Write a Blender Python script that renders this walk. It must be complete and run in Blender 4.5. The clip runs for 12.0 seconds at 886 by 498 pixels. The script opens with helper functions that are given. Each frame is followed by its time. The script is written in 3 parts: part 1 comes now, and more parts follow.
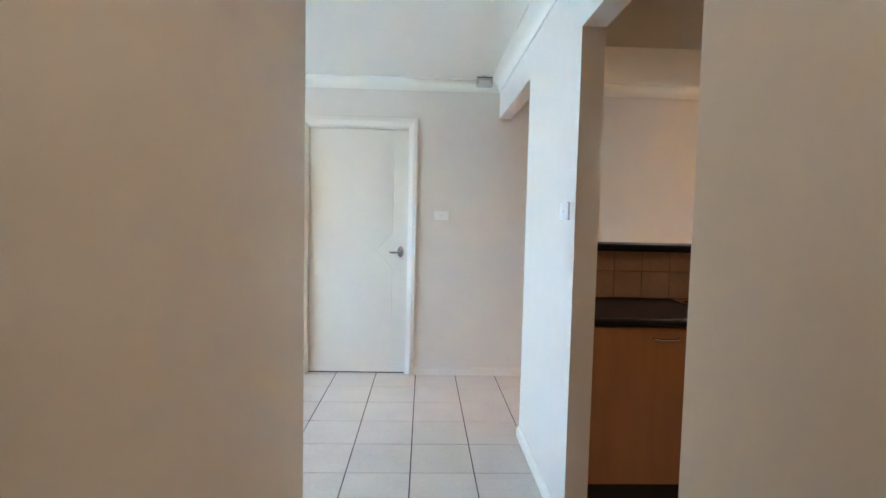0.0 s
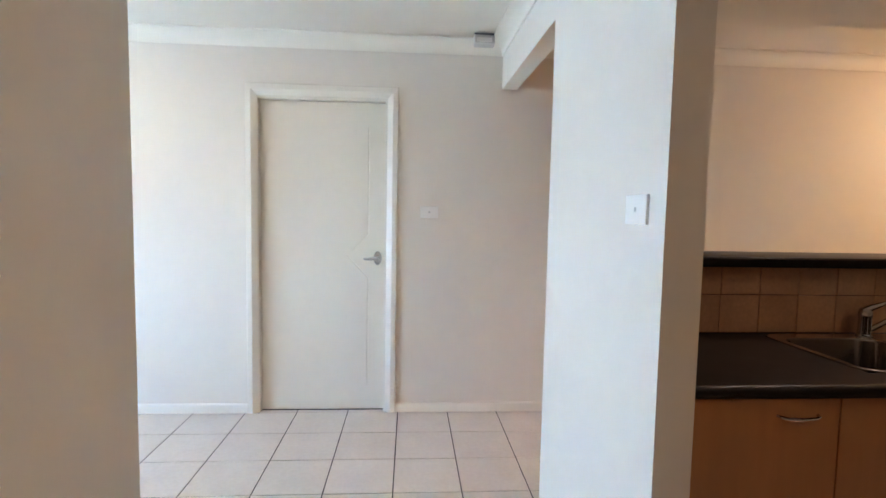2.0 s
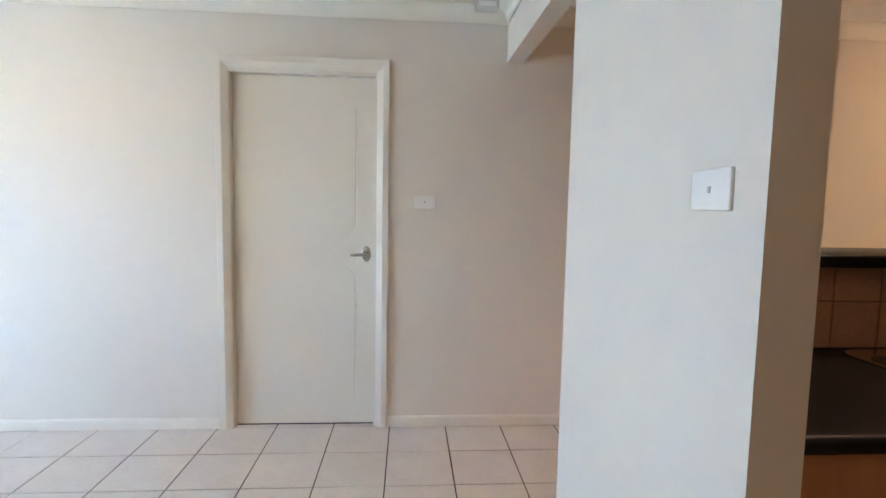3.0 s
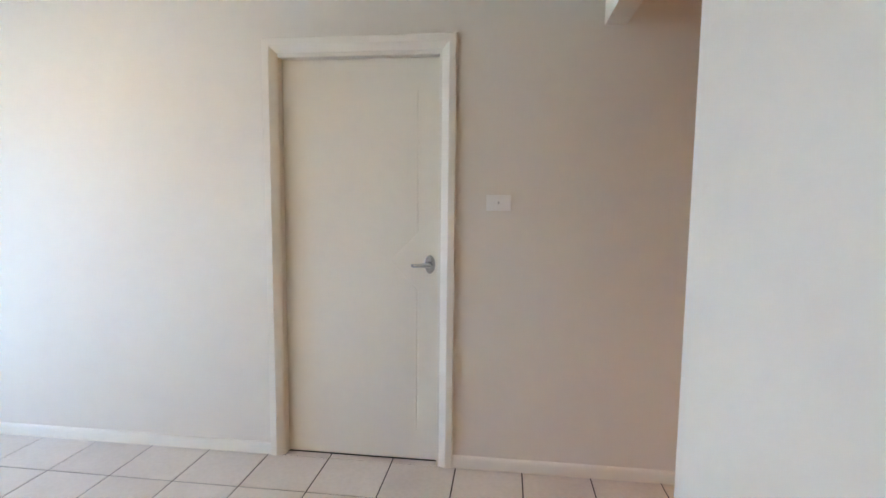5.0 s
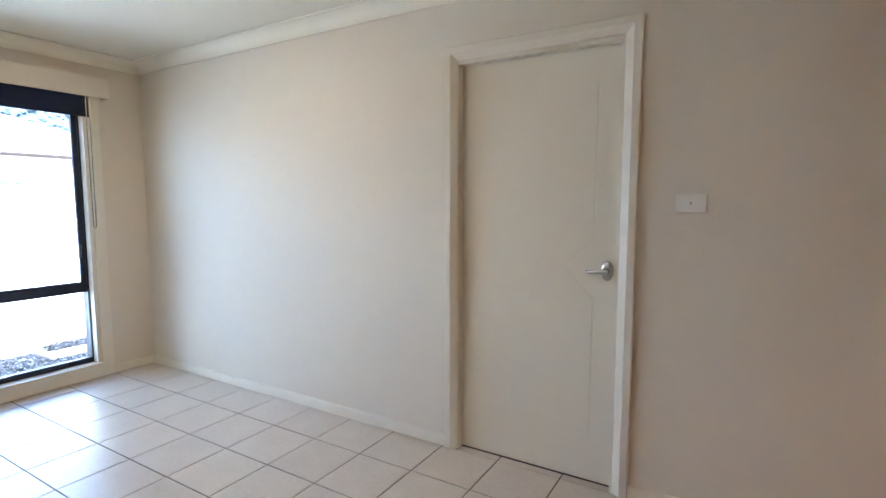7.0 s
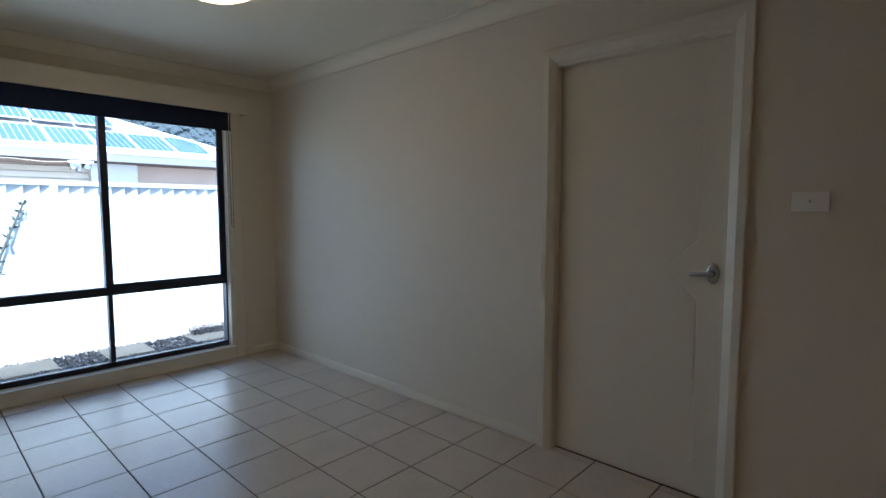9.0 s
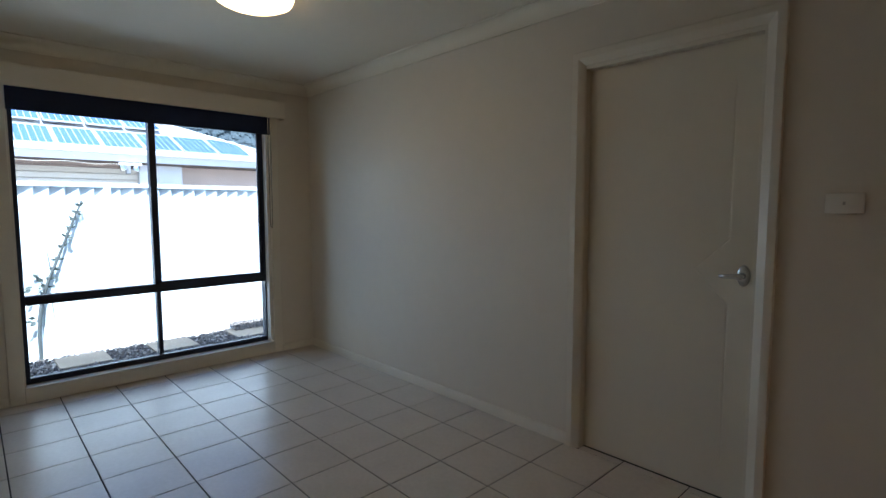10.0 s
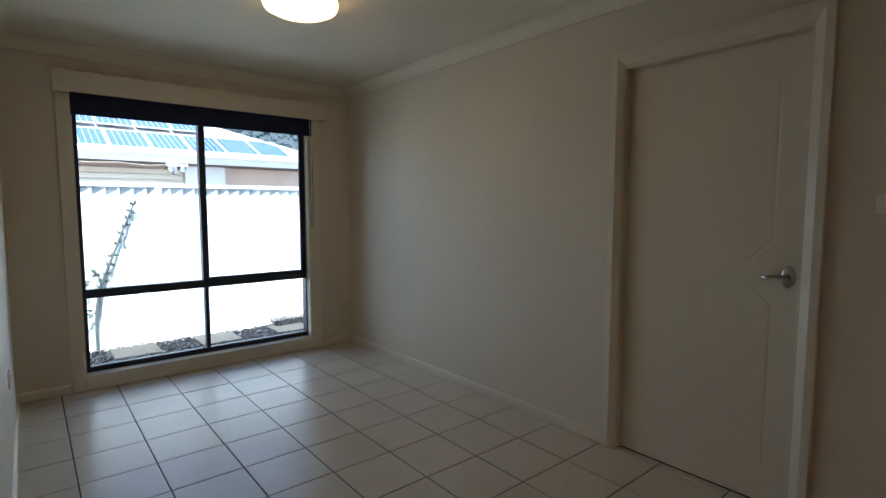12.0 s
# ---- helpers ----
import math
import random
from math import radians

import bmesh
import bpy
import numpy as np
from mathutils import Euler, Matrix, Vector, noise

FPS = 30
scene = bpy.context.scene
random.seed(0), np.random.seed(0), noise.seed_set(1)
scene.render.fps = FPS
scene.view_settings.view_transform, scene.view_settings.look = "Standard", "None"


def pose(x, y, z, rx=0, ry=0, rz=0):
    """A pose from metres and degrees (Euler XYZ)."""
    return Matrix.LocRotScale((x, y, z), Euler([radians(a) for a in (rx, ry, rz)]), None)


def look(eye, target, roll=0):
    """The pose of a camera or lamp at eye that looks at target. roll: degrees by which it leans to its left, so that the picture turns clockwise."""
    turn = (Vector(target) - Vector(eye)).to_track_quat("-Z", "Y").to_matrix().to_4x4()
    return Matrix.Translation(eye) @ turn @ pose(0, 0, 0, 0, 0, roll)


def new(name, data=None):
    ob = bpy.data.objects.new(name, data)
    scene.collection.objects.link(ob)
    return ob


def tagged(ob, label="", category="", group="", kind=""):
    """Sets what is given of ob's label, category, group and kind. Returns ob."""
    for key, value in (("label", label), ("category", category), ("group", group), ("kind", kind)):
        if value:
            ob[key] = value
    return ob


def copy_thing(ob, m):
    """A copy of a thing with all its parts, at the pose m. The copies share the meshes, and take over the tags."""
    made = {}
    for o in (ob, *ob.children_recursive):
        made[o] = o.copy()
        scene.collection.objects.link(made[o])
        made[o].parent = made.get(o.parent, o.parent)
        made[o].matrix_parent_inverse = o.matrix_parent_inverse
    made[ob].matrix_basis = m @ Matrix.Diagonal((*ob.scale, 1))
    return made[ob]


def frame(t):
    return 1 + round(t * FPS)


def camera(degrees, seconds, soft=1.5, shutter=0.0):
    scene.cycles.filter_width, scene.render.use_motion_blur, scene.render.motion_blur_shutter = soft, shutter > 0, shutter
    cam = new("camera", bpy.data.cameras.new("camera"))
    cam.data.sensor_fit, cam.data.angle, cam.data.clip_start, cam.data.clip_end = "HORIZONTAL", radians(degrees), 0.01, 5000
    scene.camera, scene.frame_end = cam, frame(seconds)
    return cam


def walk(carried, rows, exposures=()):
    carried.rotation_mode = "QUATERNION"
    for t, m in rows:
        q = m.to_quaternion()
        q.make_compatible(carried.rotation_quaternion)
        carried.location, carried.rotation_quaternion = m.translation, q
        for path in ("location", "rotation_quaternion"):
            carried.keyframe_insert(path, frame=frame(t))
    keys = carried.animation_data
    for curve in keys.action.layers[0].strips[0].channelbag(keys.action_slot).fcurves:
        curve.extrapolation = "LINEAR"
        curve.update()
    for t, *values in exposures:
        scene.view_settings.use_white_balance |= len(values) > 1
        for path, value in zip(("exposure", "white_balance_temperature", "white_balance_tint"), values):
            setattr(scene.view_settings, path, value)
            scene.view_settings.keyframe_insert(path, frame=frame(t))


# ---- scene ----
cam = camera(82.5, 12.0)
PATH = [
    (0, (0.951, -4.24, 1.32), (1.029, -2.245, 1.199), 1.3),
    (0.5, (0.937, -4.047, 1.339), (1.031, -2.054, 1.202), 1.1),
    (1, (0.96, -3.814, 1.355), (1.066, -1.822, 1.21), 1.1),
    (1.5, (0.969, -3.593, 1.33), (1.09, -1.602, 1.187), 1.1),
    (2, (0.969, -3.363, 1.347), (1.102, -1.373, 1.2), 1.1),
    (2.5, (0.976, -3.171, 1.32), (1.122, -1.183, 1.161), 1.1),
    (4.5, (1.112, -2.548, 1.35), (1.04, -0.558, 1.158), 0.8),
    (5, (1.133, -2.487, 1.355), (0.888, -0.512, 1.161), 0.6),
    (5.5, (1.144, -2.44, 1.366), (0.704, -0.5, 1.166), 0.3),
    (6, (1.208, -2.393, 1.355), (0.556, -0.512, 1.164), 0.3),
    (6.5, (1.266, -2.36, 1.344), (0.43, -0.553, 1.158), 0.3),
    (7, (1.293, -2.361, 1.353), (0.27, -0.653, 1.163), -0.0),
    (9, (1.385, -2.403, 1.319), (0.028, -0.943, 1.156), 0.0),
    (9.5, (1.405, -2.452, 1.324), (0.01, -1.028, 1.162), 0.1),
    (10, (1.446, -2.436, 1.333), (-0.005, -1.069, 1.166), -0.1),
    (10.5, (1.46, -2.461, 1.335), (-0.022, -1.128, 1.168), -0.0),
    (11, (1.473, -2.472, 1.328), (-0.036, -1.17, 1.163), -0.1),
    (11.5, (1.468, -2.484, 1.334), (-0.052, -1.196, 1.166), -0.0),
    (12, (1.469, -2.488, 1.332), (-0.069, -1.22, 1.164), -0.0),
]
EXPOSURES = [(0.0, 5.2, 5000, 6), (1.5, 5.32, 5100, 9), (2.6, 4.88, 5350, 11), (4.5, 4.82, 5650, 13), (5.5, 4.58, 5750, 14), (7.3, 4.14, 5900, 13), (8.7, 2.62, 6000, 11), (9.5, 2.27, 6050, 11), (12.0, 2.3, 6650, 10)]
walk(cam, [(t, look(eye, target, roll)) for t, eye, target, roll in PATH], EXPOSURES)

# ---- world, sun, exposure ----
SUN_TO = Vector((1.0, -0.2, 2.1)).normalized()
world = bpy.data.worlds.new("sky")
scene.world = world
world.use_nodes = True
wn = world.node_tree
sky = wn.nodes.new("ShaderNodeTexSky")
sky.sky_type = "NISHITA"
sky.sun_disc = False
sky.sun_elevation = math.asin(SUN_TO.z)
sky.sun_rotation = math.atan2(SUN_TO.x, SUN_TO.y)
wn.links.new(sky.outputs[0], wn.nodes["Background"].inputs[0])
wn.nodes["Background"].inputs[1].default_value = 0.115

sun_data = bpy.data.lights.new("sun", "SUN")
sun_data.energy, sun_data.angle, sun_data.color = 5.0, radians(0.5), (1.0, 0.97, 0.94)
new("sun", sun_data).matrix_world = look((0, 0, 20), Vector((0, 0, 20)) - SUN_TO)

WARM = (1.0, 0.60, 0.37)


def spot(name, x, y, z, watts, colour, cone=125, radius=0.035):
    d = bpy.data.lights.new(name, "SPOT")
    d.energy, d.color, d.spot_size, d.spot_blend, d.shadow_soft_size = watts, colour, radians(cone), 0.6, radius
    ob = new(name, d)
    ob.location = (x, y, z)
    return ob


# ---- materials ----
def surface(name, colour, rough=0.5, metal=0.0, vary=0.05, scales=(1.5, 40.0), bump=0.0, bump_scale=300.0, piece=0.0,
            rough_vary=0.05, tint=None, coat=0.0, stretch=(1, 1, 1), island=False):
    """A painted or natural surface with variation at two scales, fine relief, and a difference from piece to piece."""
    m = bpy.data.materials.new(name)
    m.use_nodes = True
    t = m.node_tree
    n, l = t.nodes, t.links
    bsdf = n["Principled BSDF"]
    geo = n.new("ShaderNodeNewGeometry")
    mapping = n.new("ShaderNodeMapping")
    mapping.inputs["Scale"].default_value = stretch
    l.new(geo.outputs["Position"], mapping.inputs["Vector"])
    big, small = n.new("ShaderNodeTexNoise"), n.new("ShaderNodeTexNoise")
    for node, s, d in ((big, scales[0], 3.0), (small, scales[1], 5.0)):
        l.new(mapping.outputs[0], node.inputs["Vector"])
        node.inputs["Scale"].default_value, node.inputs["Detail"].default_value = s, d
    add = n.new("ShaderNodeMath")
    add.operation = "ADD"
    l.new(big.outputs["Fac"], add.inputs[0])
    l.new(small.outputs["Fac"], add.inputs[1])
    total = add.outputs[0]
    if piece:
        info = n.new("ShaderNodeNewGeometry" if island else "ShaderNodeObjectInfo")
        mul = n.new("ShaderNodeMath")
        mul.operation = "MULTIPLY_ADD"
        l.new(info.outputs["Random Per Island" if island else "Random"], mul.inputs[0])
        mul.inputs[1].default_value = piece
        l.new(total, mul.inputs[2])
        total = mul.outputs[0]
    ramp = n.new("ShaderNodeMapRange")
    ramp.inputs["From Min"].default_value, ramp.inputs["From Max"].default_value = 0.6, 1.4 + piece
    l.new(total, ramp.inputs["Value"])
    mix = n.new("ShaderNodeMix")
    mix.data_type = "RGBA"
    other = tint or colour
    mix.inputs[6].default_value = (*[c * (1 - vary) for c in other], 1)
    mix.inputs[7].default_value = (*[min(1.0, c * (1 + vary)) for c in colour], 1)
    l.new(ramp.outputs[0], mix.inputs[0])
    l.new(mix.outputs[2], bsdf.inputs["Base Color"])
    rr = n.new("ShaderNodeMapRange")
    rr.inputs["To Min"].default_value, rr.inputs["To Max"].default_value = max(0.02, rough - rough_vary), rough + rough_vary
    l.new(big.outputs["Fac"], rr.inputs["Value"])
    l.new(rr.outputs[0], bsdf.inputs["Roughness"])
    bsdf.inputs["Metallic"].default_value = metal
    bsdf.inputs["Coat Weight"].default_value = coat
    if bump:
        fine = n.new("ShaderNodeTexNoise")
        fine.inputs["Scale"].default_value, fine.inputs["Detail"].default_value = bump_scale, 2.0
        l.new(mapping.outputs[0], fine.inputs["Vector"])
        b = n.new("ShaderNodeBump")
        b.inputs["Strength"].default_value, b.inputs["Distance"].default_value = bump, 0.002
        l.new(fine.outputs["Fac"], b.inputs["Height"])
        l.new(b.outputs[0], bsdf.inputs["Normal"])
    return m


def glow(name, colour, strength):
    m = surface(name, colour, 0.4)
    b = m.node_tree.nodes["Principled BSDF"]
    b.inputs["Emission Color"].default_value = (*colour, 1)
    b.inputs["Emission Strength"].default_value = strength
    return m


def glazing(name):
    """Float glass: light goes straight through, with a blue tint put in to cool the daylight and a mirror gloss that
    grows at a slant.
    """
    m = bpy.data.materials.new(name)
    m.use_nodes = True
    n, l = m.node_tree.nodes, m.node_tree.links
    n.remove(n["Principled BSDF"])
    clear, gloss, fresnel, mix = n.new("ShaderNodeBsdfTransparent"), n.new("ShaderNodeBsdfGlossy"), n.new("ShaderNodeFresnel"), n.new("ShaderNodeMixShader")
    # this blue stands in for cooler daylight in the room
    clear.inputs["Color"].default_value = (0.83, 0.915, 1.0, 1)
    gloss.inputs["Roughness"].default_value = 0.0
    fresnel.inputs["IOR"].default_value = 1.1
    l.new(fresnel.outputs[0], mix.inputs[0])
    l.new(clear.outputs[0], mix.inputs[1])
    l.new(gloss.outputs[0], mix.inputs[2])
    l.new(mix.outputs[0], n["Material Output"].inputs["Surface"])
    return m


def mesh_cloth(name, share):
    """Fine woven insect mesh: most light passes through its holes."""
    m = bpy.data.materials.new(name)
    m.use_nodes = True
    n, l = m.node_tree.nodes, m.node_tree.links
    thread, hole, mix = n["Principled BSDF"], n.new("ShaderNodeBsdfTransparent"), n.new("ShaderNodeMixShader")
    thread.inputs["Base Color"].default_value = (0.035, 0.04, 0.045, 1)
    thread.inputs["Roughness"].default_value = 0.6
    mix.inputs[0].default_value = share
    l.new(hole.outputs[0], mix.inputs[1])
    l.new(thread.outputs[0], mix.inputs[2])
    l.new(mix.outputs[0], n["Material Output"].inputs["Surface"])
    return m


PAINT = surface("wall_paint", (0.71, 0.63, 0.505), 0.55, vary=0.02, scales=(0.8, 12), bump=0.06, bump_scale=420)
CEILING_PAINT = surface("ceiling_paint", (0.79, 0.725, 0.585), 0.7, vary=0.015, scales=(0.6, 9), bump=0.08, bump_scale=350)
GLOSS_WHITE = surface("gloss_trim_paint", (0.745, 0.67, 0.54), 0.42, vary=0.02, scales=(3, 30), rough_vary=0.03)
DOOR_PAINT = surface("door_paint", (0.74, 0.66, 0.515), 0.42, vary=0.02, scales=(1.5, 18))
PLASTIC = surface("white_plastic", (0.80, 0.75, 0.66), 0.35, vary=0.01)
# greyer than the other plastic: the ceiling corner's shade is in the colour
SENSOR_CASE = surface("shaded_sensor_plastic", (0.60, 0.565, 0.48), 0.45, vary=0.02)
ROCKER = surface("cream_plastic", (0.48, 0.44, 0.375), 0.4, vary=0.02)
PLASTIC_DARK = surface("grey_plastic", (0.16, 0.16, 0.16), 0.5, vary=0.03)
TILE = surface("cream_floor_tile", (0.67, 0.605, 0.515), 0.32, vary=0.05, scales=(5, 45), bump=0.05, bump_scale=60, piece=0.25,
               tint=(0.595, 0.525, 0.43), rough_vary=0.03)
GROUT = surface("dark_grout", (0.035, 0.03, 0.027), 0.9, vary=0.35, scales=(2, 60), bump=0.3)
STEEL = surface("brushed_steel", (0.58, 0.56, 0.53), 0.12, metal=1.0, vary=0.04, scales=(6, 80))
# bowl steel, its colour darkened for the dim kitchen that it mirrors
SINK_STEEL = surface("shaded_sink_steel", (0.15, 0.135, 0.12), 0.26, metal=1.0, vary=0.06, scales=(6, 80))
CHROME = surface("chrome", (0.46, 0.455, 0.45), 0.1, metal=1.0, vary=0.02)
SATIN = surface("satin_chrome", (0.50, 0.51, 0.53), 0.24, metal=1.0, vary=0.04)
BLACK_ALU = surface("black_aluminium", (0.009, 0.018, 0.042), 0.42, vary=0.15)
BLIND_CLOTH = surface("navy_blind_cloth", (0.010, 0.018, 0.055), 0.85, vary=0.12, scales=(4, 200), bump=0.2, bump_scale=900)
GLASS = glazing("window_glass")
FLYSCREEN = mesh_cloth("insect_mesh", 0.09)
CABINET = surface("honey_timber_laminate", (0.36, 0.15, 0.038), 0.42, vary=0.08, scales=(2.5, 22), stretch=(1, 1, 0.12),
                  tint=(0.30, 0.12, 0.03))
CARCASS = surface("dark_kickboard", (0.018, 0.015, 0.013), 0.55, vary=0.1)
WORKTOP = surface("charcoal_laminate", (0.012, 0.0098, 0.0082), 0.36, vary=0.3, scales=(9, 260))
SPLASH = surface("brown_wall_tile", (0.44, 0.245, 0.125), 0.38, vary=0.13, scales=(9, 70), bump=0.1, bump_scale=90, piece=0.3,
                 tint=(0.33, 0.195, 0.10))
SPLASH_GROUT = surface("brown_grout", (0.11, 0.055, 0.03), 0.9, vary=0.2)
for tuned, level in ((WORKTOP, 0.07), (TILE, 0.85), (PAINT, 0.3)):
    tuned.node_tree.nodes["Principled BSDF"].inputs["Specular IOR Level"].default_value = level
DIFFUSER = glow("lit_diffuser", (1.0, 0.73, 0.38), 1.2)
LAMP_GLASS = glow("lit_downlight", (1.0, 0.80, 0.58), 6.0)
FENCE_PAINT = surface("cream_fence_steel", (0.73, 0.79, 0.80), 0.45, vary=0.03, scales=(1, 20))
GRAVEL = surface("grey_gravel", (0.20, 0.175, 0.155), 0.9, vary=0.55, scales=(3, 35), bump=0.6, bump_scale=90, piece=0.9,
                 tint=(0.11, 0.095, 0.088), island=True)
EARTH = surface("pale_soil", (0.30, 0.29, 0.28), 0.95, vary=0.2, scales=(2, 40), bump=0.8, bump_scale=60)
PAVER = surface("sandstone_paver", (0.30, 0.24, 0.175), 0.85, vary=0.1, scales=(4, 60), bump=0.5, bump_scale=160, piece=0.2)
LEAF = surface("grey_green_leaf", (0.07, 0.09, 0.078), 0.6, vary=0.25, scales=(5, 60), piece=0.4, island=True)
STEM = surface("grey_stem", (0.075, 0.085, 0.08), 0.8, vary=0.15, scales=(9, 90))
HOUSE_CREAM = surface("cream_cladding", (0.60, 0.53, 0.43), 0.7, vary=0.05, scales=(1, 15))
HOUSE_BRICK = surface("pink_brown_render", (0.50, 0.375, 0.30), 0.85, vary=0.12, scales=(2, 25), bump=0.3)
FASCIA = surface("white_fascia", (0.62, 0.60, 0.56), 0.5, vary=0.03)
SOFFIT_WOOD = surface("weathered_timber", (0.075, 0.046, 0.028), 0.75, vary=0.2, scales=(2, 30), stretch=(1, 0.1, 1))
ROOF_STEEL = surface("pale_roof_steel", (0.50, 0.49, 0.465), 0.4, vary=0.04, scales=(0.7, 15))
CELL = surface("blue_solar_cell", (0.055, 0.11, 0.20), 0.2, vary=0.12, scales=(1, 30), piece=0.3)
CELL_FRAME = surface("solar_frame", (0.70, 0.71, 0.72), 0.35, metal=0.6, vary=0.03)
HILL = surface("far_woods", (0.045, 0.062, 0.066), 0.9, vary=0.2, scales=(0.05, 0.5), bump=0.0, piece=0.5, island=True)


# ---- mesh helpers ----
def link_mesh(name, bm, mat, smooth=False):
    bmesh.ops.recalc_face_normals(bm, faces=bm.faces)
    me = bpy.data.meshes.new(name)
    bm.to_mesh(me)
    bm.free()
    me.materials.append(mat)
    if smooth:
        for p in me.polygons:
            p.use_smooth = True
        me.set_sharp_from_angle(angle=radians(35))
    return new(name, me)


def part(name, bm, mat, parent, label="", smooth=False):
    ob = link_mesh(name, bm, mat, smooth)
    ob.parent = parent
    if parent is not None:
        ob.matrix_parent_inverse = parent.matrix_basis.inverted()
    if label:
        ob["label"] = label
    return ob


def thing(name, x, y, z, label, category, group="", kind=""):
    ob = new(name)
    ob.empty_display_size = 0.05
    ob.location = (x, y, z)
    return tagged(ob, label, category, group, kind)


def structure(name, bm, mat, label, category, smooth=False):
    return tagged(link_mesh(name, bm, mat, smooth), label, category, kind="structure")


def box(x0, x1, y0, y1, z0, z1, bevel=0.0, segs=2, bm=None):
    bm = bm or bmesh.new()
    made = bmesh.ops.create_cube(bm, size=1.0)["verts"]
    for v in made:
        v.co = Vector((x0 + (v.co.x + 0.5) * (x1 - x0), y0 + (v.co.y + 0.5) * (y1 - y0), z0 + (v.co.z + 0.5) * (z1 - z0)))
    if bevel:
        edges = {e for v in made for e in v.link_edges}
        bmesh.ops.bevel(bm, geom=list(edges), offset=bevel, segments=segs, affect="EDGES", profile=0.5)
    return bm


def solid(xs, ys, zs, voids=()):
    """A block cut along the planes xs, ys and zs, with the boxes in voids left out; only outer faces are made."""
    xs, ys, zs = (sorted(set(c)) for c in (xs, ys, zs))
    nx, ny, nz = len(xs) - 1, len(ys) - 1, len(zs) - 1

    def full(i, j, k):
        if not (0 <= i < nx and 0 <= j < ny and 0 <= k < nz):
            return False
        c = ((xs[i] + xs[i + 1]) / 2, (ys[j] + ys[j + 1]) / 2, (zs[k] + zs[k + 1]) / 2)
        return not any(v[0] < c[0] < v[1] and v[2] < c[1] < v[3] and v[4] < c[2] < v[5] for v in voids)

    bm, made = bmesh.new(), {}

    def vert(i, j, k):
        if (i, j, k) not in made:
            made[i, j, k] = bm.verts.new((xs[i], ys[j], zs[k]))
        return made[i, j, k]

    for i in range(nx):
        for j in range(ny):
            for k in range(nz):
                if not full(i, j, k):
                    continue
                for d, q in (((-1, 0, 0), ((0, 0, 0), (0, 0, 1), (0, 1, 1), (0, 1, 0))), ((1, 0, 0), ((1, 0, 0), (1, 1, 0), (1, 1, 1), (1, 0, 1))),
                             ((0, -1, 0), ((0, 0, 0), (1, 0, 0), (1, 0, 1), (0, 0, 1))), ((0, 1, 0), ((0, 1, 0), (0, 1, 1), (1, 1, 1), (1, 1, 0))),
                             ((0, 0, -1), ((0, 0, 0), (0, 1, 0), (1, 1, 0), (1, 0, 0))), ((0, 0, 1), ((0, 0, 1), (1, 0, 1), (1, 1, 1), (0, 1, 1)))):
                    if not full(i + d[0], j + d[1], k + d[2]):
                        bm.faces.new([vert(i + a, j + b, k + c) for a, b, c in q])
    return bm


def extrude_profile(pts, start, end, along, out, bm=None):
    """Sweeps the closed profile pts (out from the wall, up) straight from start to end."""
    bm = bm or bmesh.new()
    rings = []
    for p in (Vector(start), Vector(end)):
        rings.append([bm.verts.new(p + Vector(out) * a + Vector((0, 0, 1)) * b) for a, b in pts])
    n = len(pts)
    for i in range(n):
        bm.faces.new((rings[0][i], rings[0][(i + 1) % n], rings[1][(i + 1) % n], rings[1][i]))
    bm.faces.new(rings[0])
    bm.faces.new(list(reversed(rings[1])))
    return bm


def lathe(profile, centre, axis="Z", n=28, squash=(1, 1), bm=None):
    """Turns (radius, height) points round an axis; squash stretches the round across."""
    bm = bm or bmesh.new()
    c = Vector(centre)
    rows = []
    for r, h in profile:
        ring = []
        for i in range(n):
            a = 2 * math.pi * i / n
            u, v = r * math.cos(a) * squash[0], r * math.sin(a) * squash[1]
            ring.append(bm.verts.new(c + (Vector((u, v, h)) if axis == "Z" else Vector((u, -h, v)) if axis == "Y" else Vector((h, u, v)))))
        rows.append(ring)
    for a, b in zip(rows, rows[1:]):
        for i in range(n):
            bm.faces.new((a[i], a[(i + 1) % n], b[(i + 1) % n], b[i]))
    bm.faces.new(rows[0])
    bm.faces.new(rows[-1])
    return bm


def tube(points, radii, n=12, bm=None):
    """A round bar through the points, with a radius at each."""
    bm = bm or bmesh.new()
    pts = [Vector(p) for p in points]
    rows = []
    for i, p in enumerate(pts):
        d = (pts[min(i + 1, len(pts) - 1)] - pts[max(i - 1, 0)]).normalized()
        side = d.cross(Vector((0, 0, 1)))
        side = side.normalized() if side.length > 0.01 else Vector((1, 0, 0))
        up = side.cross(d).normalized()
        r = radii[i] if hasattr(radii, "__len__") else radii
        rows.append([bm.verts.new(p + (side * math.cos(a) + up * math.sin(a)) * r) for a in (2 * math.pi * j / n for j in range(n))])
    for a, b in zip(rows, rows[1:]):
        for j in range(n):
            bm.faces.new((a[j], a[(j + 1) % n], b[(j + 1) % n], b[j]))
    bm.faces.new(rows[0])
    bm.faces.new(list(reversed(rows[-1])))
    return bm


def round_rect(x0, x1, y0, y1, r, n=5):
    out = []
    a, b, c, d = r if isinstance(r, tuple) else (r, r, r, r)
    for cx, cy, a0, r in ((x1 - a, y1 - a, 0, a), (x0 + b, y1 - b, 90, b), (x0 + c, y0 + c, 180, c), (x1 - d, y0 + d, 270, d)):
        for i in range(n + 1):
            turn = radians(a0 + 90 * i / n)
            out.append((cx + r * math.cos(turn), cy + r * math.sin(turn)))
    return out


def loop(bm, pts):
    vs = [bm.verts.new(p) for p in pts]
    return vs, [bm.edges.new((vs[i], vs[(i + 1) % len(vs)])) for i in range(len(vs))]


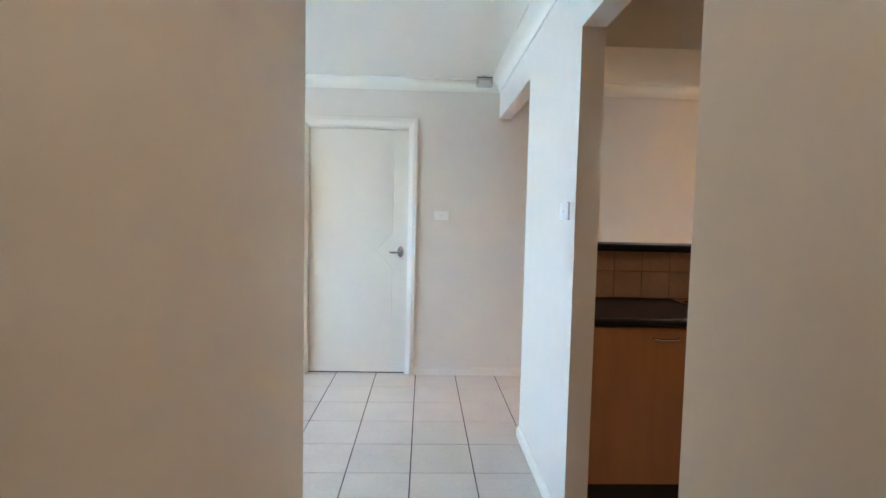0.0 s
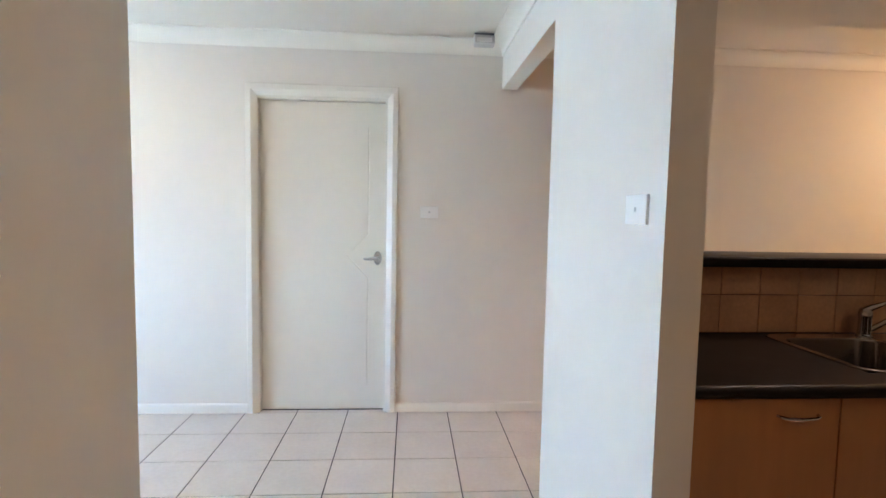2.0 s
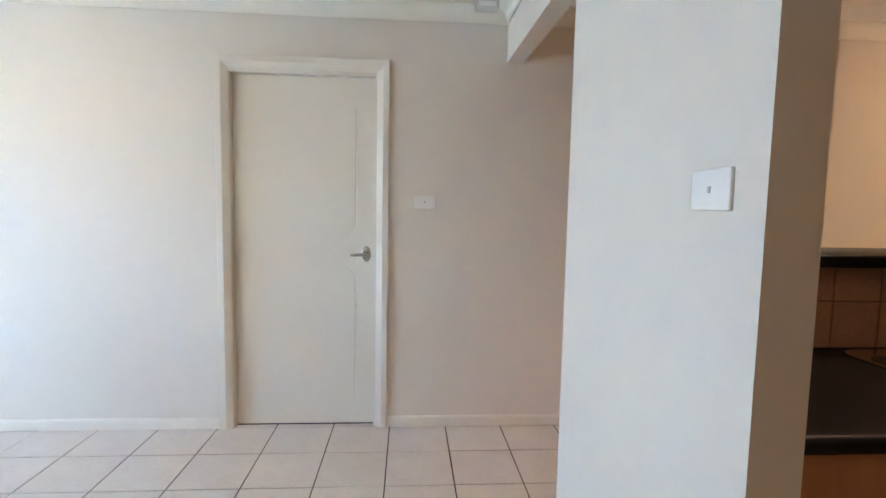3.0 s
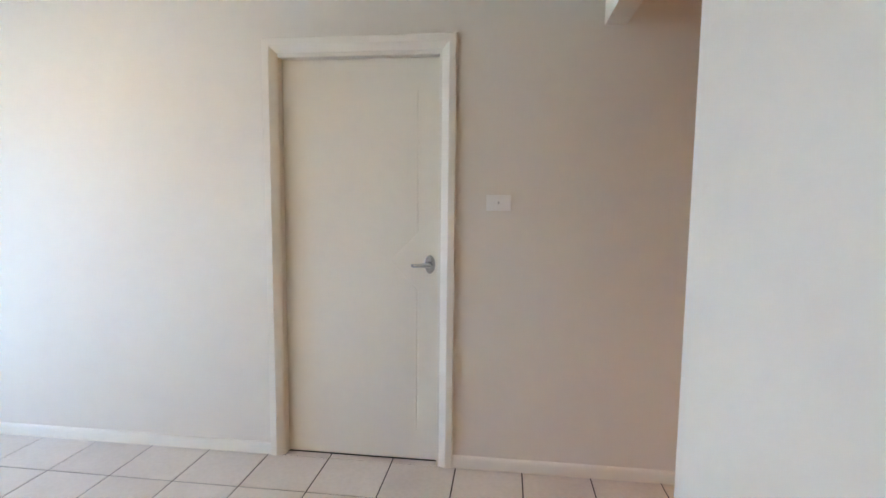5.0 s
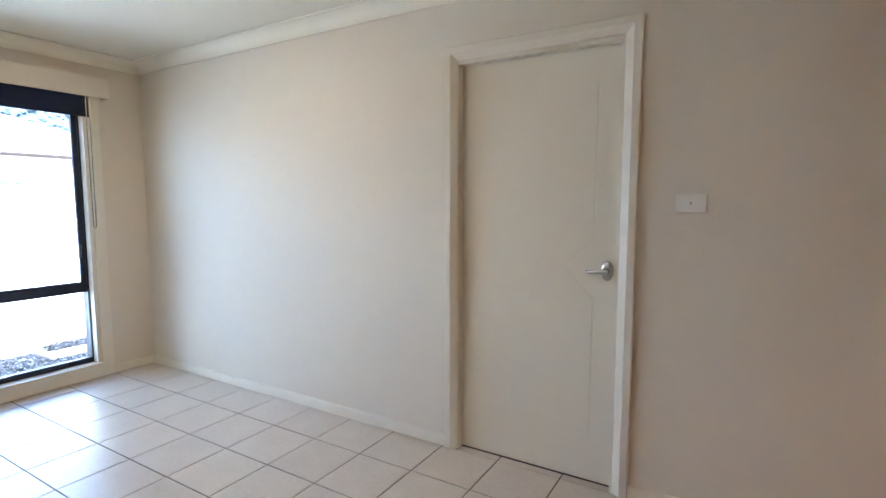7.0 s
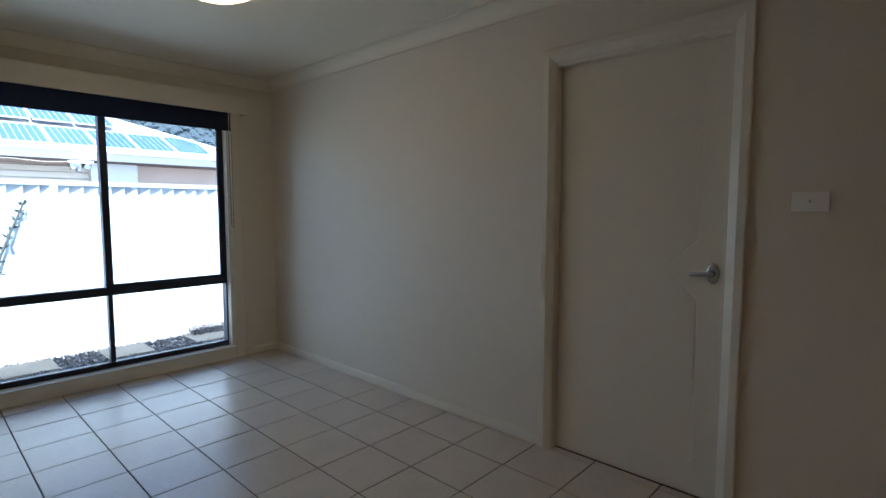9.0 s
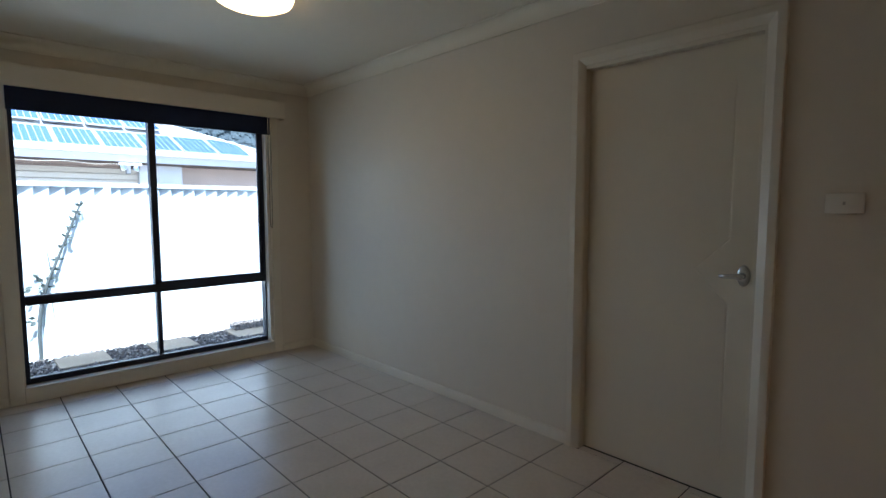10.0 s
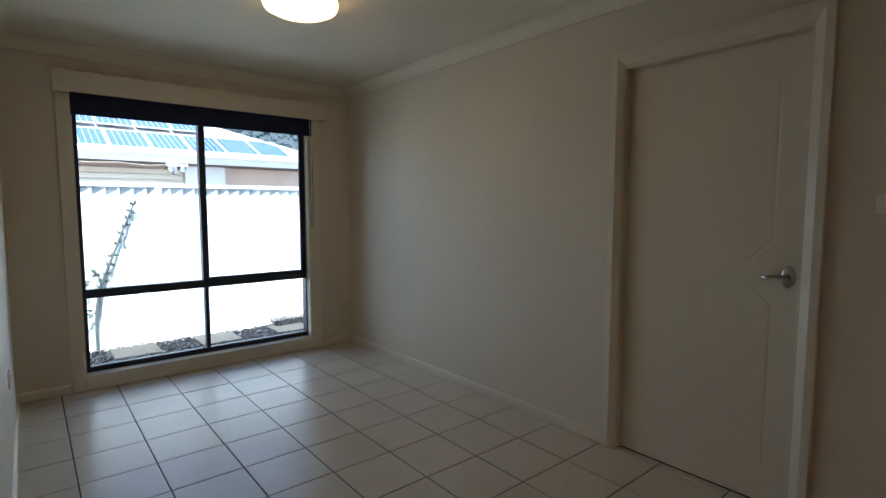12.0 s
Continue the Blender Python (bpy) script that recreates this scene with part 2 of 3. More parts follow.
def bridge(bm, a, b):
    for i in range(len(a)):
        bm.faces.new((a[i], a[(i + 1) % len(a)], b[(i + 1) % len(b)], b[i]))


# ---- plan, in metres: the door's foot is the origin, the window wall lies west ----
WALL_N, WALL_S, WALL_W = -0.045, -2.600, -2.93      # faces of the room
HALL_W, COL_X, COL_E = 0.568, 1.556, 1.651           # hall wall face, pier faces
PIER_S, PIER_N, SOUTH_END = -2.235, -1.252, -3.122   # pier and kitchen opening
HIGH, CORN = 2.44, 0.085
EAST, SOUTH = 5.6, -6.1
WIN_S, WIN_N, WIN_B, WIN_T = -2.215, -0.445, 0.10, 2.13

# ---- walls ----
structure("wall_north", solid((-3.13, -0.022, 0.842, EAST), (WALL_N, 0.085), (-0.1, 2.064, HIGH),
                              [(-0.022, 0.842, -1, 1, -0.2, 2.064)]), PAINT, "warm white painted plaster wall with a doorway", "wall")
# unseen slab, added so that no sky light leaks in under the door
structure("wall_beyond_door", solid((-0.4, 1.2), (0.090, 0.19), (-0.21, HIGH)), PAINT, "unseen slab added behind the door to keep outdoor light out", "wall")
structure("wall_west", solid((-3.13, WALL_W), (-2.72, WIN_S, WIN_N, WALL_N - 0.0), (-0.3, WIN_B, WIN_T, HIGH),
                             [(-9, 9, WIN_S, WIN_N, WIN_B, WIN_T)]), PAINT, "warm white painted wall round a large window", "wall")
structure("wall_south", solid((WALL_W, 0.454), (-2.72, WALL_S), (-0.1, HIGH)), PAINT, "plain warm white painted plaster wall", "wall")
structure("wall_hall", solid((0.454, HALL_W), (SOUTH, WALL_S), (-0.1, HIGH)), PAINT, "plain warm white painted hallway wall", "wall")
structure("wall_kitchen", solid((COL_X, COL_E), (SOUTH, SOUTH_END, PIER_S, PIER_N, WALL_N), (-0.1, 2.083, 2.146, HIGH),
                                [(0, 9, SOUTH_END, PIER_S, -1, 2.083), (0, 9, PIER_N, 9, -1, 2.146)]), PAINT,
          "warm white painted partition with two wide openings and a pier", "wall")
structure("wall_hall_end", solid((0.454, EAST), (SOUTH - 0.12, SOUTH), (-0.1, HIGH)), PAINT, "plain painted wall closing the hallway", "wall")
structure("wall_east", solid((EAST, EAST + 0.12), (SOUTH - 0.12, 0.085), (-0.1, HIGH)), PAINT, "plain warm white painted wall", "wall")
structure("ceiling", solid((-3.13, EAST + 0.12), (SOUTH - 0.12, 0.085), (HIGH, HIGH + 0.1)), CEILING_PAINT,
          "flat white painted plasterboard ceiling", "ceiling")
structure("ceiling_bulkhead", solid((COL_E, EAST), (-1.84, -1.305), (2.145, HIGH)), CEILING_PAINT,
          "dropped plaster bulkhead above the kitchen bench", "ceiling")
structure("wall_bench", solid((COL_E, 4.1), (-1.548, -1.44), (-0.1, 1.168)), PAINT, "low plaster wall behind the kitchen bench", "wall")

# coved cornices
COVE = [(0, 0), (0, -CORN), (0.008, -CORN)] + [(0.008 + (CORN - 0.008) * (1 - math.cos(radians(a))), -CORN + (CORN - 0.008) * math.sin(radians(a)))
                                              for a in (10, 25, 40, 55, 70, 82, 90)] + [(CORN, 0)]
for start, end, out in (((WALL_W, WALL_N, HIGH), (COL_X, WALL_N, HIGH), (0, -1, 0)), ((COL_E, WALL_N, HIGH), (EAST, WALL_N, HIGH), (0, -1, 0)),
                        ((WALL_W, WALL_S, HIGH), (WALL_W, WALL_N, HIGH), (1, 0, 0)), ((WALL_W, WALL_S, HIGH), (HALL_W, WALL_S, HIGH), (0, 1, 0)),
                        ((HALL_W, SOUTH, HIGH), (HALL_W, WALL_S, HIGH), (1, 0, 0)), ((COL_X, SOUTH, HIGH), (COL_X, WALL_N, HIGH), (-1, 0, 0)),
                        ((COL_E, SOUTH, HIGH), (COL_E, -1.84, HIGH), (1, 0, 0))):
    structure("cornice", extrude_profile(COVE, start, end, None, out), CEILING_PAINT, "white coved plaster cornice along the ceiling", "cornice", True)

# skirting boards
SKIRT = [(0, 0.002), (0.013, 0.002), (0.013, 0.050), (0.011, 0.058), (0.006, 0.064), (0, 0.066)]
for start, end, out in (((WALL_W, WALL_N, 0), (-0.0735, WALL_N, 0), (0, -1, 0)), ((0.8885, WALL_N, 0), (EAST, WALL_N, 0), (0, -1, 0)),
                        ((WALL_W, WALL_S, 0), (HALL_W + 0.013, WALL_S, 0), (0, 1, 0)), ((HALL_W, SOUTH, 0), (HALL_W, WALL_S + 0.013, 0), (1, 0, 0)),
                        ((WALL_W, WALL_S, 0), (WALL_W, WIN_S - 0.088, 0), (1, 0, 0)), ((WALL_W, WIN_N + 0.088, 0), (WALL_W, WALL_N, 0), (1, 0, 0)),
                        ((COL_X, PIER_S, 0), (COL_X, PIER_N + 0.013, 0), (-1, 0, 0)), ((COL_X - 0.013, PIER_N, 0), (COL_E + 0.013, PIER_N, 0), (0, 1, 0)),
                        ((COL_X, SOUTH, 0), (COL_X, SOUTH_END, 0), (-1, 0, 0))):
    structure("baseboard", extrude_profile(SKIRT, start, end, None, out), GLOSS_WHITE, "white gloss painted skirting board", "baseboard", True)


# ---- door ----
def mitred_frame(pts, x0, x1, z0, z1, y, closed=False):
    """A frame of the profile pts (outwards from the opening, proud of the wall) round an opening, mitred at its corners."""
    bm = bmesh.new()
    rings = []
    corners = [(x0, z0, -1, 0), (x0, z1, -1, 1), (x1, z1, 1, 1), (x1, z0, 1, 0)]
    for cx, cz, sx, sz in corners:
        rings.append([bm.verts.new((cx + sx * a, y - b, cz + sz * a)) for a, b in pts])
    for a, b in zip(rings, rings[1:]):
        for i in range(len(pts)):
            bm.faces.new((a[i], a[(i + 1) % len(pts)], b[(i + 1) % len(pts)], b[i]))
    bm.faces.new(rings[0])
    bm.faces.new(rings[-1])
    return bm


ARCH = [(0, 0), (0, 0.004), (0.0015, 0.0055), (0.033, 0.0205), (0.0355, 0.0215), (0.0655, 0.0215), (0.0685, 0.0195), (0.069, 0.017), (0.069, 0)]


def make_door():
    door = thing("door_1", 0.41, 0.0, 0.0, "closed white painted flush door with a routed groove", "door", kind="structure")
    bm = bmesh.new()
    outer, e1 = loop(bm, [(0.002, 0, 0.007), (0.8035, 0, 0.007), (0.8035, 0, 2.0405), (0.002, 0, 2.0405)])
    line = [Vector((0.697, 0.165)), Vector((0.697, 0.90)), Vector((0.556, 1.048)), Vector((0.697, 1.188)), Vector((0.697, 1.885))]

    def slot(w, depth):
        left, right = [], []
        for i, p in enumerate(line):
            d = (line[min(i + 1, 4)] - line[max(i - 1, 0)]).normalized()
            s = Vector((d.y, -d.x)) * w
            left.append((p.x - s.x, depth, p.y - s.y))
            right.append((p.x + s.x, depth, p.y + s.y))
        return left + right[::-1]

    rim, e2 = loop(bm, slot(0.0055, 0))
    foot, _ = loop(bm, slot(0.0015, 0.0016))
    bmesh.ops.triangle_fill(bm, edges=e1 + e2, use_beauty=True)
    bridge(bm, rim, foot)
    bm.faces.new(foot)
    back = [bm.verts.new((v.co.x, 0.035, v.co.z)) for v in outer]
    bridge(bm, outer, back)
    bm.faces.new(back)
    part("leaf", bm, DOOR_PAINT, door, "white painted leaf with one routed groove")
    for name, b in (("jamb", box(-0.022, 0.0, WALL_N + 0.0005, 0.084, 0, 2.064, 0.001)), ("jamb", box(0.805, 0.842, WALL_N + 0.0005, 0.084, 0, 2.064, 0.001)),
                    ("head_jamb", box(0.0, 0.805, WALL_N + 0.0005, 0.084, 2.042, 2.064, 0.001)),
                    ("door_stop", box(0.0, 0.012, 0.037, 0.07, 0, 2.042)), ("door_stop", box(0.793, 0.805, 0.037, 0.07, 0, 2.042)),
                    ("door_stop", box(0.012, 0.793, 0.037, 0.07, 2.03, 2.042))):
        part(name, b, GLOSS_WHITE, door)
    part("architrave", mitred_frame(ARCH, -0.004, 0.819, 0.002, 2.062, WALL_N), GLOSS_WHITE, door, "white bevelled timber architrave")
    rose = part("door_handle", lathe([(0.0265, 0.0), (0.0265, 0.005), (0.0245, 0.010), (0.019, 0.0135), (0.010, 0.015)], (0.760, 0.0, 1.032), "Y", 36, (1, 1.75)), SATIN, door,
                "satin chrome lever handle on an oval plate", True)
    part("spindle", lathe([(0.0135, 0.012), (0.012, 0.030), (0.0125, 0.046), (0.009, 0.054)], (0.760, 0.0, 1.032), "Y", 20), SATIN, rose, "", True)
    pts = [(0.768, -0.046, 1.032), (0.750, -0.049, 1.032), (0.728, -0.050, 1.031), (0.705, -0.049, 1.029), (0.688, -0.046, 1.028), (0.678, -0.040, 1.028), (0.674, -0.031, 1.028)]
    part("lever", tube(pts, [0.0115, 0.012, 0.0105, 0.0095, 0.009, 0.0085, 0.007], 16), SATIN, rose, "", True)
    return door


make_door()
# near-black, so that the slab's colour gives the shade in the gap
structure("door_sill", box(-0.022, 0.842, 0.0, 0.084, -0.02, -0.0005), CARCASS, "sill beneath the closed door, coloured dark for the shaded gap", "sill")


# ---- window ----
def make_window():
    w = thing("window_1", -3.02, -1.33, WIN_B, "black aluminium sliding window with four panes", "window", kind="structure")
    x0, x1 = -3.075, -2.995
    fr = 0.038
    frame_bars = [box(x0, x1, WIN_S, WIN_S + fr, WIN_B + 0.006, WIN_T, 0.002), box(x0, x1, WIN_N - fr, WIN_N, WIN_B + 0.006, WIN_T, 0.002),
                  box(-3.049, x1, WIN_S + fr, WIN_N - fr, WIN_B + 0.006, WIN_B + 0.006 + 0.045, 0.002), box(x0, x1, WIN_S + fr, WIN_N - fr, WIN_T - fr, WIN_T, 0.002)]
    for b in frame_bars:
        part("window_frame", b, BLACK_ALU, w)
    mid = -1.352
    part("transom", box(-3.051, x1 - 0.002, WIN_S + fr, WIN_N - fr, 0.660, 0.724, 0.002), BLACK_ALU, w)
    part("mullion", box(x0 + 0.01, x1 - 0.012, mid - 0.016, mid + 0.016, WIN_B + 0.051, 0.662, 0.002), BLACK_ALU, w)
    # the upper lights: a fixed one, and a sliding sash with its own stiles
    part("mullion", box(x0 + 0.005, x1 - 0.006, mid - 0.024, mid + 0.024, 0.712, WIN_T - fr, 0.002), BLACK_ALU, w)
    sash = part("sliding_sash", box(x1 - 0.034, x1 - 0.01, WIN_N - fr - 0.036, WIN_N - fr, 0.714, WIN_T - fr, 0.002), BLACK_ALU, w)
    part("sash_rail", box(x1 - 0.034, x1 - 0.01, mid + 0.024, WIN_N - fr - 0.036, 0.714, 0.742, 0.002), BLACK_ALU, sash)
    part("sash_latch", box(x1 - 0.011, x1 + 0.006, WIN_N - fr - 0.028, WIN_N - fr - 0.008, 0.93, 1.02, 0.003), BLACK_ALU, sash)
    for y0, y1, z0, z1 in ((WIN_S + fr, mid, WIN_B + 0.051, 0.662), (mid, WIN_N - fr, WIN_B + 0.051, 0.662), (WIN_S + fr, mid, 0.712, WIN_T - fr), (mid, WIN_N - fr, 0.712, WIN_T - fr)):
        p = part("pane", box(-3.042, -3.037, y0, y1, z0, z1), GLASS, w, "glass with a blue tint that cools the daylight")
        p.visible_shadow = False
    part("flyscreen", box(-3.0555, -3.0545, mid + 0.024, WIN_N - fr, 0.724, WIN_T - fr), FLYSCREEN, w, "fine dark insect mesh")
    # painted reveals and surround
    for b in (box(x1, WALL_W, WIN_S, WIN_S + 0.010, WIN_B, WIN_T), box(x1, WALL_W, WIN_N - 0.028, WIN_N, WIN_B + 0.013, WIN_T), box(x1, WALL_W, WIN_S + 0.01, WIN_N - 0.028, WIN_T - 0.01, WIN_T)):
        part("reveal", b, GLOSS_WHITE, w)
    part("window_sill", box(x1, WALL_W + 0.024, WIN_S - 0.0, WIN_N + 0.0, WIN_B, WIN_B + 0.012, 0.003), GLOSS_WHITE, w, "white painted timber sill")
    for b in (box(WALL_W, WALL_W + 0.016, WIN_S - 0.082, WIN_S - 0.001, 0.002, WIN_T + 0.08, 0.004), box(WALL_W, WALL_W + 0.016, WIN_N + 0.001, WIN_N + 0.082, 0.002, WIN_T + 0.08, 0.004),
              box(WALL_W, WALL_W + 0.016, WIN_S, WIN_N, 0.002, WIN_B - 0.001, 0.004)):
        part("surround", b, GLOSS_WHITE, w)


make_window()

pelmet = thing("pelmet", WALL_W, -1.31, 2.105, "cream painted timber pelmet box above the window", "pelmet")
PEL_X = -2.835
part("front_board", box(PEL_X - 0.016, PEL_X, -2.305, -0.325, 2.108, 2.252, 0.0015), GLOSS_WHITE, pelmet)
part("top_board", box(WALL_W, PEL_X - 0.016, -2.289, -0.341, 2.236, 2.252), GLOSS_WHITE, pelmet)
for y in (-2.305, -0.341):
    part("end_board", box(WALL_W, PEL_X - 0.016, y, y + 0.016, 2.108, 2.252, 0.0015), GLOSS_WHITE, pelmet)

blind = thing("roller_blind", -2.90, -1.33, 1.97, "navy blockout roller blind rolled almost fully up", "blind")
part("roller", lathe([(0.026, -0.885), (0.026, 0.885)], (0, 0, 0), n=24), BLIND_CLOTH, blind)
blind.children[0].matrix_world = pose(-2.885, -1.325, 2.185, 90, 0, 0)
part("cloth", box(-2.913, -2.9115, -2.212, -0.436, 1.985, 2.188), BLIND_CLOTH, blind, "dark navy cloth")
part("bottom_bar", box(-2.917, -2.9075, -2.213, -0.435, 1.968, 1.988, 0.003), BLIND_CLOTH, blind)
part("chain", tube([(-2.902, -0.458, 2.17), (-2.902, -0.456, 1.168), (-2.902, -0.451, 1.153), (-2.902, -0.443, 1.150), (-2.902, -0.437, 1.165), (-2.902, -0.434, 2.17)], 0.0032, 8),
     STEEL, blind, "thin steel bead chain loop", True)

# ---- fittings on walls and ceiling ----
light = thing("ceiling_light", -1.15, -1.305, HIGH, "round white ceiling light, switched on", "ceiling light")
part("base", lathe([(0.19, 0), (0.195, -0.012), (0.195, -0.03)], (-1.15, -1.305, HIGH), n=48), PLASTIC, light, "", True)
part("diffuser", lathe([(0.193, -0.026), (0.195, -0.045), (0.185, -0.066), (0.15, -0.083), (0.08, -0.093), (0.01, -0.095)], (-1.15, -1.305, HIGH), n=48), DIFFUSER, light,
     "glowing opal diffuser", True)


def wall_plate(name, label, category, w, h, rockers=1):
    """A plate that faces -y, its back at the origin."""
    s = thing(name, 0, 0, 0, label, category)
    part("plate", box(-w / 2, w / 2, -0.009, 0, -h / 2, h / 2, 0.0025, 3), PLASTIC, s, "", True)
    for i in range(rockers):
        x = (i - (rockers - 1) / 2) * 0.03
        part("rocker", box(x - 0.0042, x + 0.0042, -0.0108, -0.0085, -0.006, 0.006, 0.0008), ROCKER, s)
    return s


sw = wall_plate("light_switch", "white single light switch plate on the wall", "light switch", 0.118, 0.076)
sw.matrix_basis = pose(1.096, WALL_N, 1.343)
copy_thing(sw, pose(4.365, WALL_N, 1.34))
pier_sw = copy_thing(sw, pose(COL_X, -2.095, 1.362, 0, 0, -90))
pier_sw["label"] = "white light switch plate on the pier"


def make_outlet():
    s = wall_plate("power_outlet", "white double power outlet above the skirting board", "power outlet", 0.116, 0.072, 2)
    for x in (-0.032, 0.032):
        for dx, tilt in ((-0.006, 20), (0.006, -20), (0, 0)):
            b = box(-0.0011, 0.0011, -0.0098, -0.0088, -0.005, 0.005)
            bmesh.ops.transform(b, matrix=pose(x + dx, 0, 0.008 if dx else -0.006, 0, tilt, 0), verts=b.verts)
            part("slot", b, PLASTIC_DARK, s)
    s.matrix_basis = pose(-1.82, WALL_S, 0.47, 0, 0, 180)


make_outlet()

alarm = thing("alarm_sensor", 1.404, -0.215, HIGH, "small off-white motion sensor hung in the ceiling corner", "sensor")
TILT = pose(1.404, -0.228, 2.388, -16, 0, 0)
# the thin dark strip on top stands for shade in the gap above the case
for name, b, mat in (("housing", box(-0.062, 0.062, -0.024, 0.024, -0.033, 0.029, 0.007, 3), SENSOR_CASE), ("top_cap", box(-0.060, 0.060, -0.0275, 0.022, 0.0295, 0.0345, 0.001), PLASTIC_DARK),
                     ("lens", box(-0.046, 0.046, -0.0262, -0.0235, -0.022, 0.006, 0.001), PLASTIC)):
    bmesh.ops.transform(b, matrix=TILT, verts=b.verts)
    part(name, b, mat, alarm, "", name == "housing")
part("bracket", box(1.385, 1.423, -0.222, -0.176, 2.420, 2.4395, 0.002), SENSOR_CASE, alarm)

nail = thing("nail", -1.575, WALL_N, 1.658, "small bent steel nail stuck in the wall", "nail")
part("shank", tube([(-1.575, WALL_N + 0.004, 1.656), (-1.575, WALL_N - 0.012, 1.658), (-1.572, WALL_N - 0.016, 1.660)], 0.0016, 8), SATIN, nail)

# ---- kitchen ----
TOP = 0.91


def make_unit(x0, x1):
    u = thing("kitchen_cabinet", (x0 + x1) / 2, -1.85, 0, "honey timber laminate kitchen base cabinet with one door", "cabinet", "base cabinets under the bench")
    part("carcass", box(x0, x1, -2.093, -1.552, 0.165, 0.745), CARCASS, u)
    door = part("door", box(x0 + 0.0015, x1 - 0.0015, -2.113, -2.0945, 0.168, 0.868, 0.0015), CABINET, u, "flat honey timber laminate door")
    hx0, hx1 = x1 - 0.178, x1 - 0.064
    pts = [(hx0, -2.1135, 0.822), (hx0 + 0.004, -2.124, 0.821), (hx0 + 0.018, -2.130, 0.819), (hx0 + 0.057, -2.132, 0.818), (hx1 - 0.018, -2.130, 0.819), (hx1 - 0.004, -2.124, 0.821), (hx1, -2.1135, 0.822)]
    part("handle", tube(pts, 0.0042, 10), CHROME, door, "slim chrome bow handle", True)
    part("kickboard", box(x0, x1, -2.055, -2.040, 0.002, 0.165), CARCASS, u, "dark recessed kickboard")


for x0, x1 in ((1.653, 2.133), (2.133, 2.613), (2.613, 3.093), (3.093, 3.573), (3.573, 4.053)):
    make_unit(x0, x1)

bench = thing("kitchen_worktop", 2.87, -1.85, 0.873, "charcoal laminate worktop with a rounded front edge", "worktop")
part("slab", solid((1.6525, 2.287, 3.063, 4.07), (-2.125, -2.030, -1.60, -1.55), (0.873, TOP), [(2.287, 3.063, -2.030, -1.60, 0, 1)]), WORKTOP, bench)
edge = [(0, 0)] + [(0.0185 * math.sin(radians(a)), 0.0185 - 0.0185 * math.cos(radians(a))) for a in range(15, 180, 15)] + [(0, 0.037)]
part("front_edge", extrude_profile(edge, (1.6525, -2.125, 0.873), (4.07, -2.125, 0.873), None, (0, -1, 0)), WORKTOP, bench, "", True)


def make_sink():
    s = thing("kitchen_sink", 2.675, -1.81, TOP, "stainless steel double bowl sink set in the worktop", "sink")
    bowls = ((2.303, 2.657, -2.022, -1.646), (2.693, 3.047, -2.022, -1.646))
    for q, x0, x1, radii in ((bowls[0], 2.275, 2.675, (0.002, 0.075, 0.075, 0.002)), (bowls[1], 2.675, 3.075, (0.075, 0.002, 0.002, 0.075))):
        bm = bmesh.new()
        outer = round_rect(x0, x1, -2.040, -1.582, radii, 6)
        inner = round_rect(*q, 0.06, 6)
        rows = [loop(bm, [(x, y, TOP + 0.0008) for x, y in outer])[0],
                loop(bm, [(x, y, TOP + 0.0055) for x, y in outer])[0],
                loop(bm, [(0.75 * x + 0.25 * u, 0.75 * y + 0.25 * v, TOP + 0.0075) for (x, y), (u, v) in zip(outer, inner)])[0],
                loop(bm, [(0.45 * x + 0.55 * u, 0.45 * y + 0.55 * v, TOP + 0.0050) for (x, y), (u, v) in zip(outer, inner)])[0],
                loop(bm, [(x, y, TOP + 0.004) for x, y in inner])[0]]
        for a, c in zip(rows, rows[1:]):
            bridge(bm, a, c)
        part("rim", bm, STEEL, s, "raised bright steel rim", True)
    for q in bowls:
        bm = bmesh.new()
        rows = []
        for inset, depth in ((0.0, 0.0), (0.004, -0.006), (0.012, -0.13), (0.03, -0.155), (0.07, -0.162)):
            vs2, _ = loop(bm, [(x, y, TOP + 0.004 + depth) for x, y in round_rect(q[0] + inset, q[1] - inset, q[2] + inset, q[3] - inset, 0.06, 6)])
            rows.append(vs2)
        for a, c in zip(rows, rows[1:]):
            bridge(bm, a, c)
        bm.faces.new(rows[-1])
        bowl = part("bowl", bm, SINK_STEEL, s, "dull steel bowl with shade put into its colour", True)
        part("plug_hole", lathe([(0.036, 0.0), (0.036, 0.002), (0.025, 0.003)], ((q[0] + q[1]) / 2, (q[2] + q[3]) / 2, TOP - 0.158), n=20), CHROME, bowl)


make_sink()


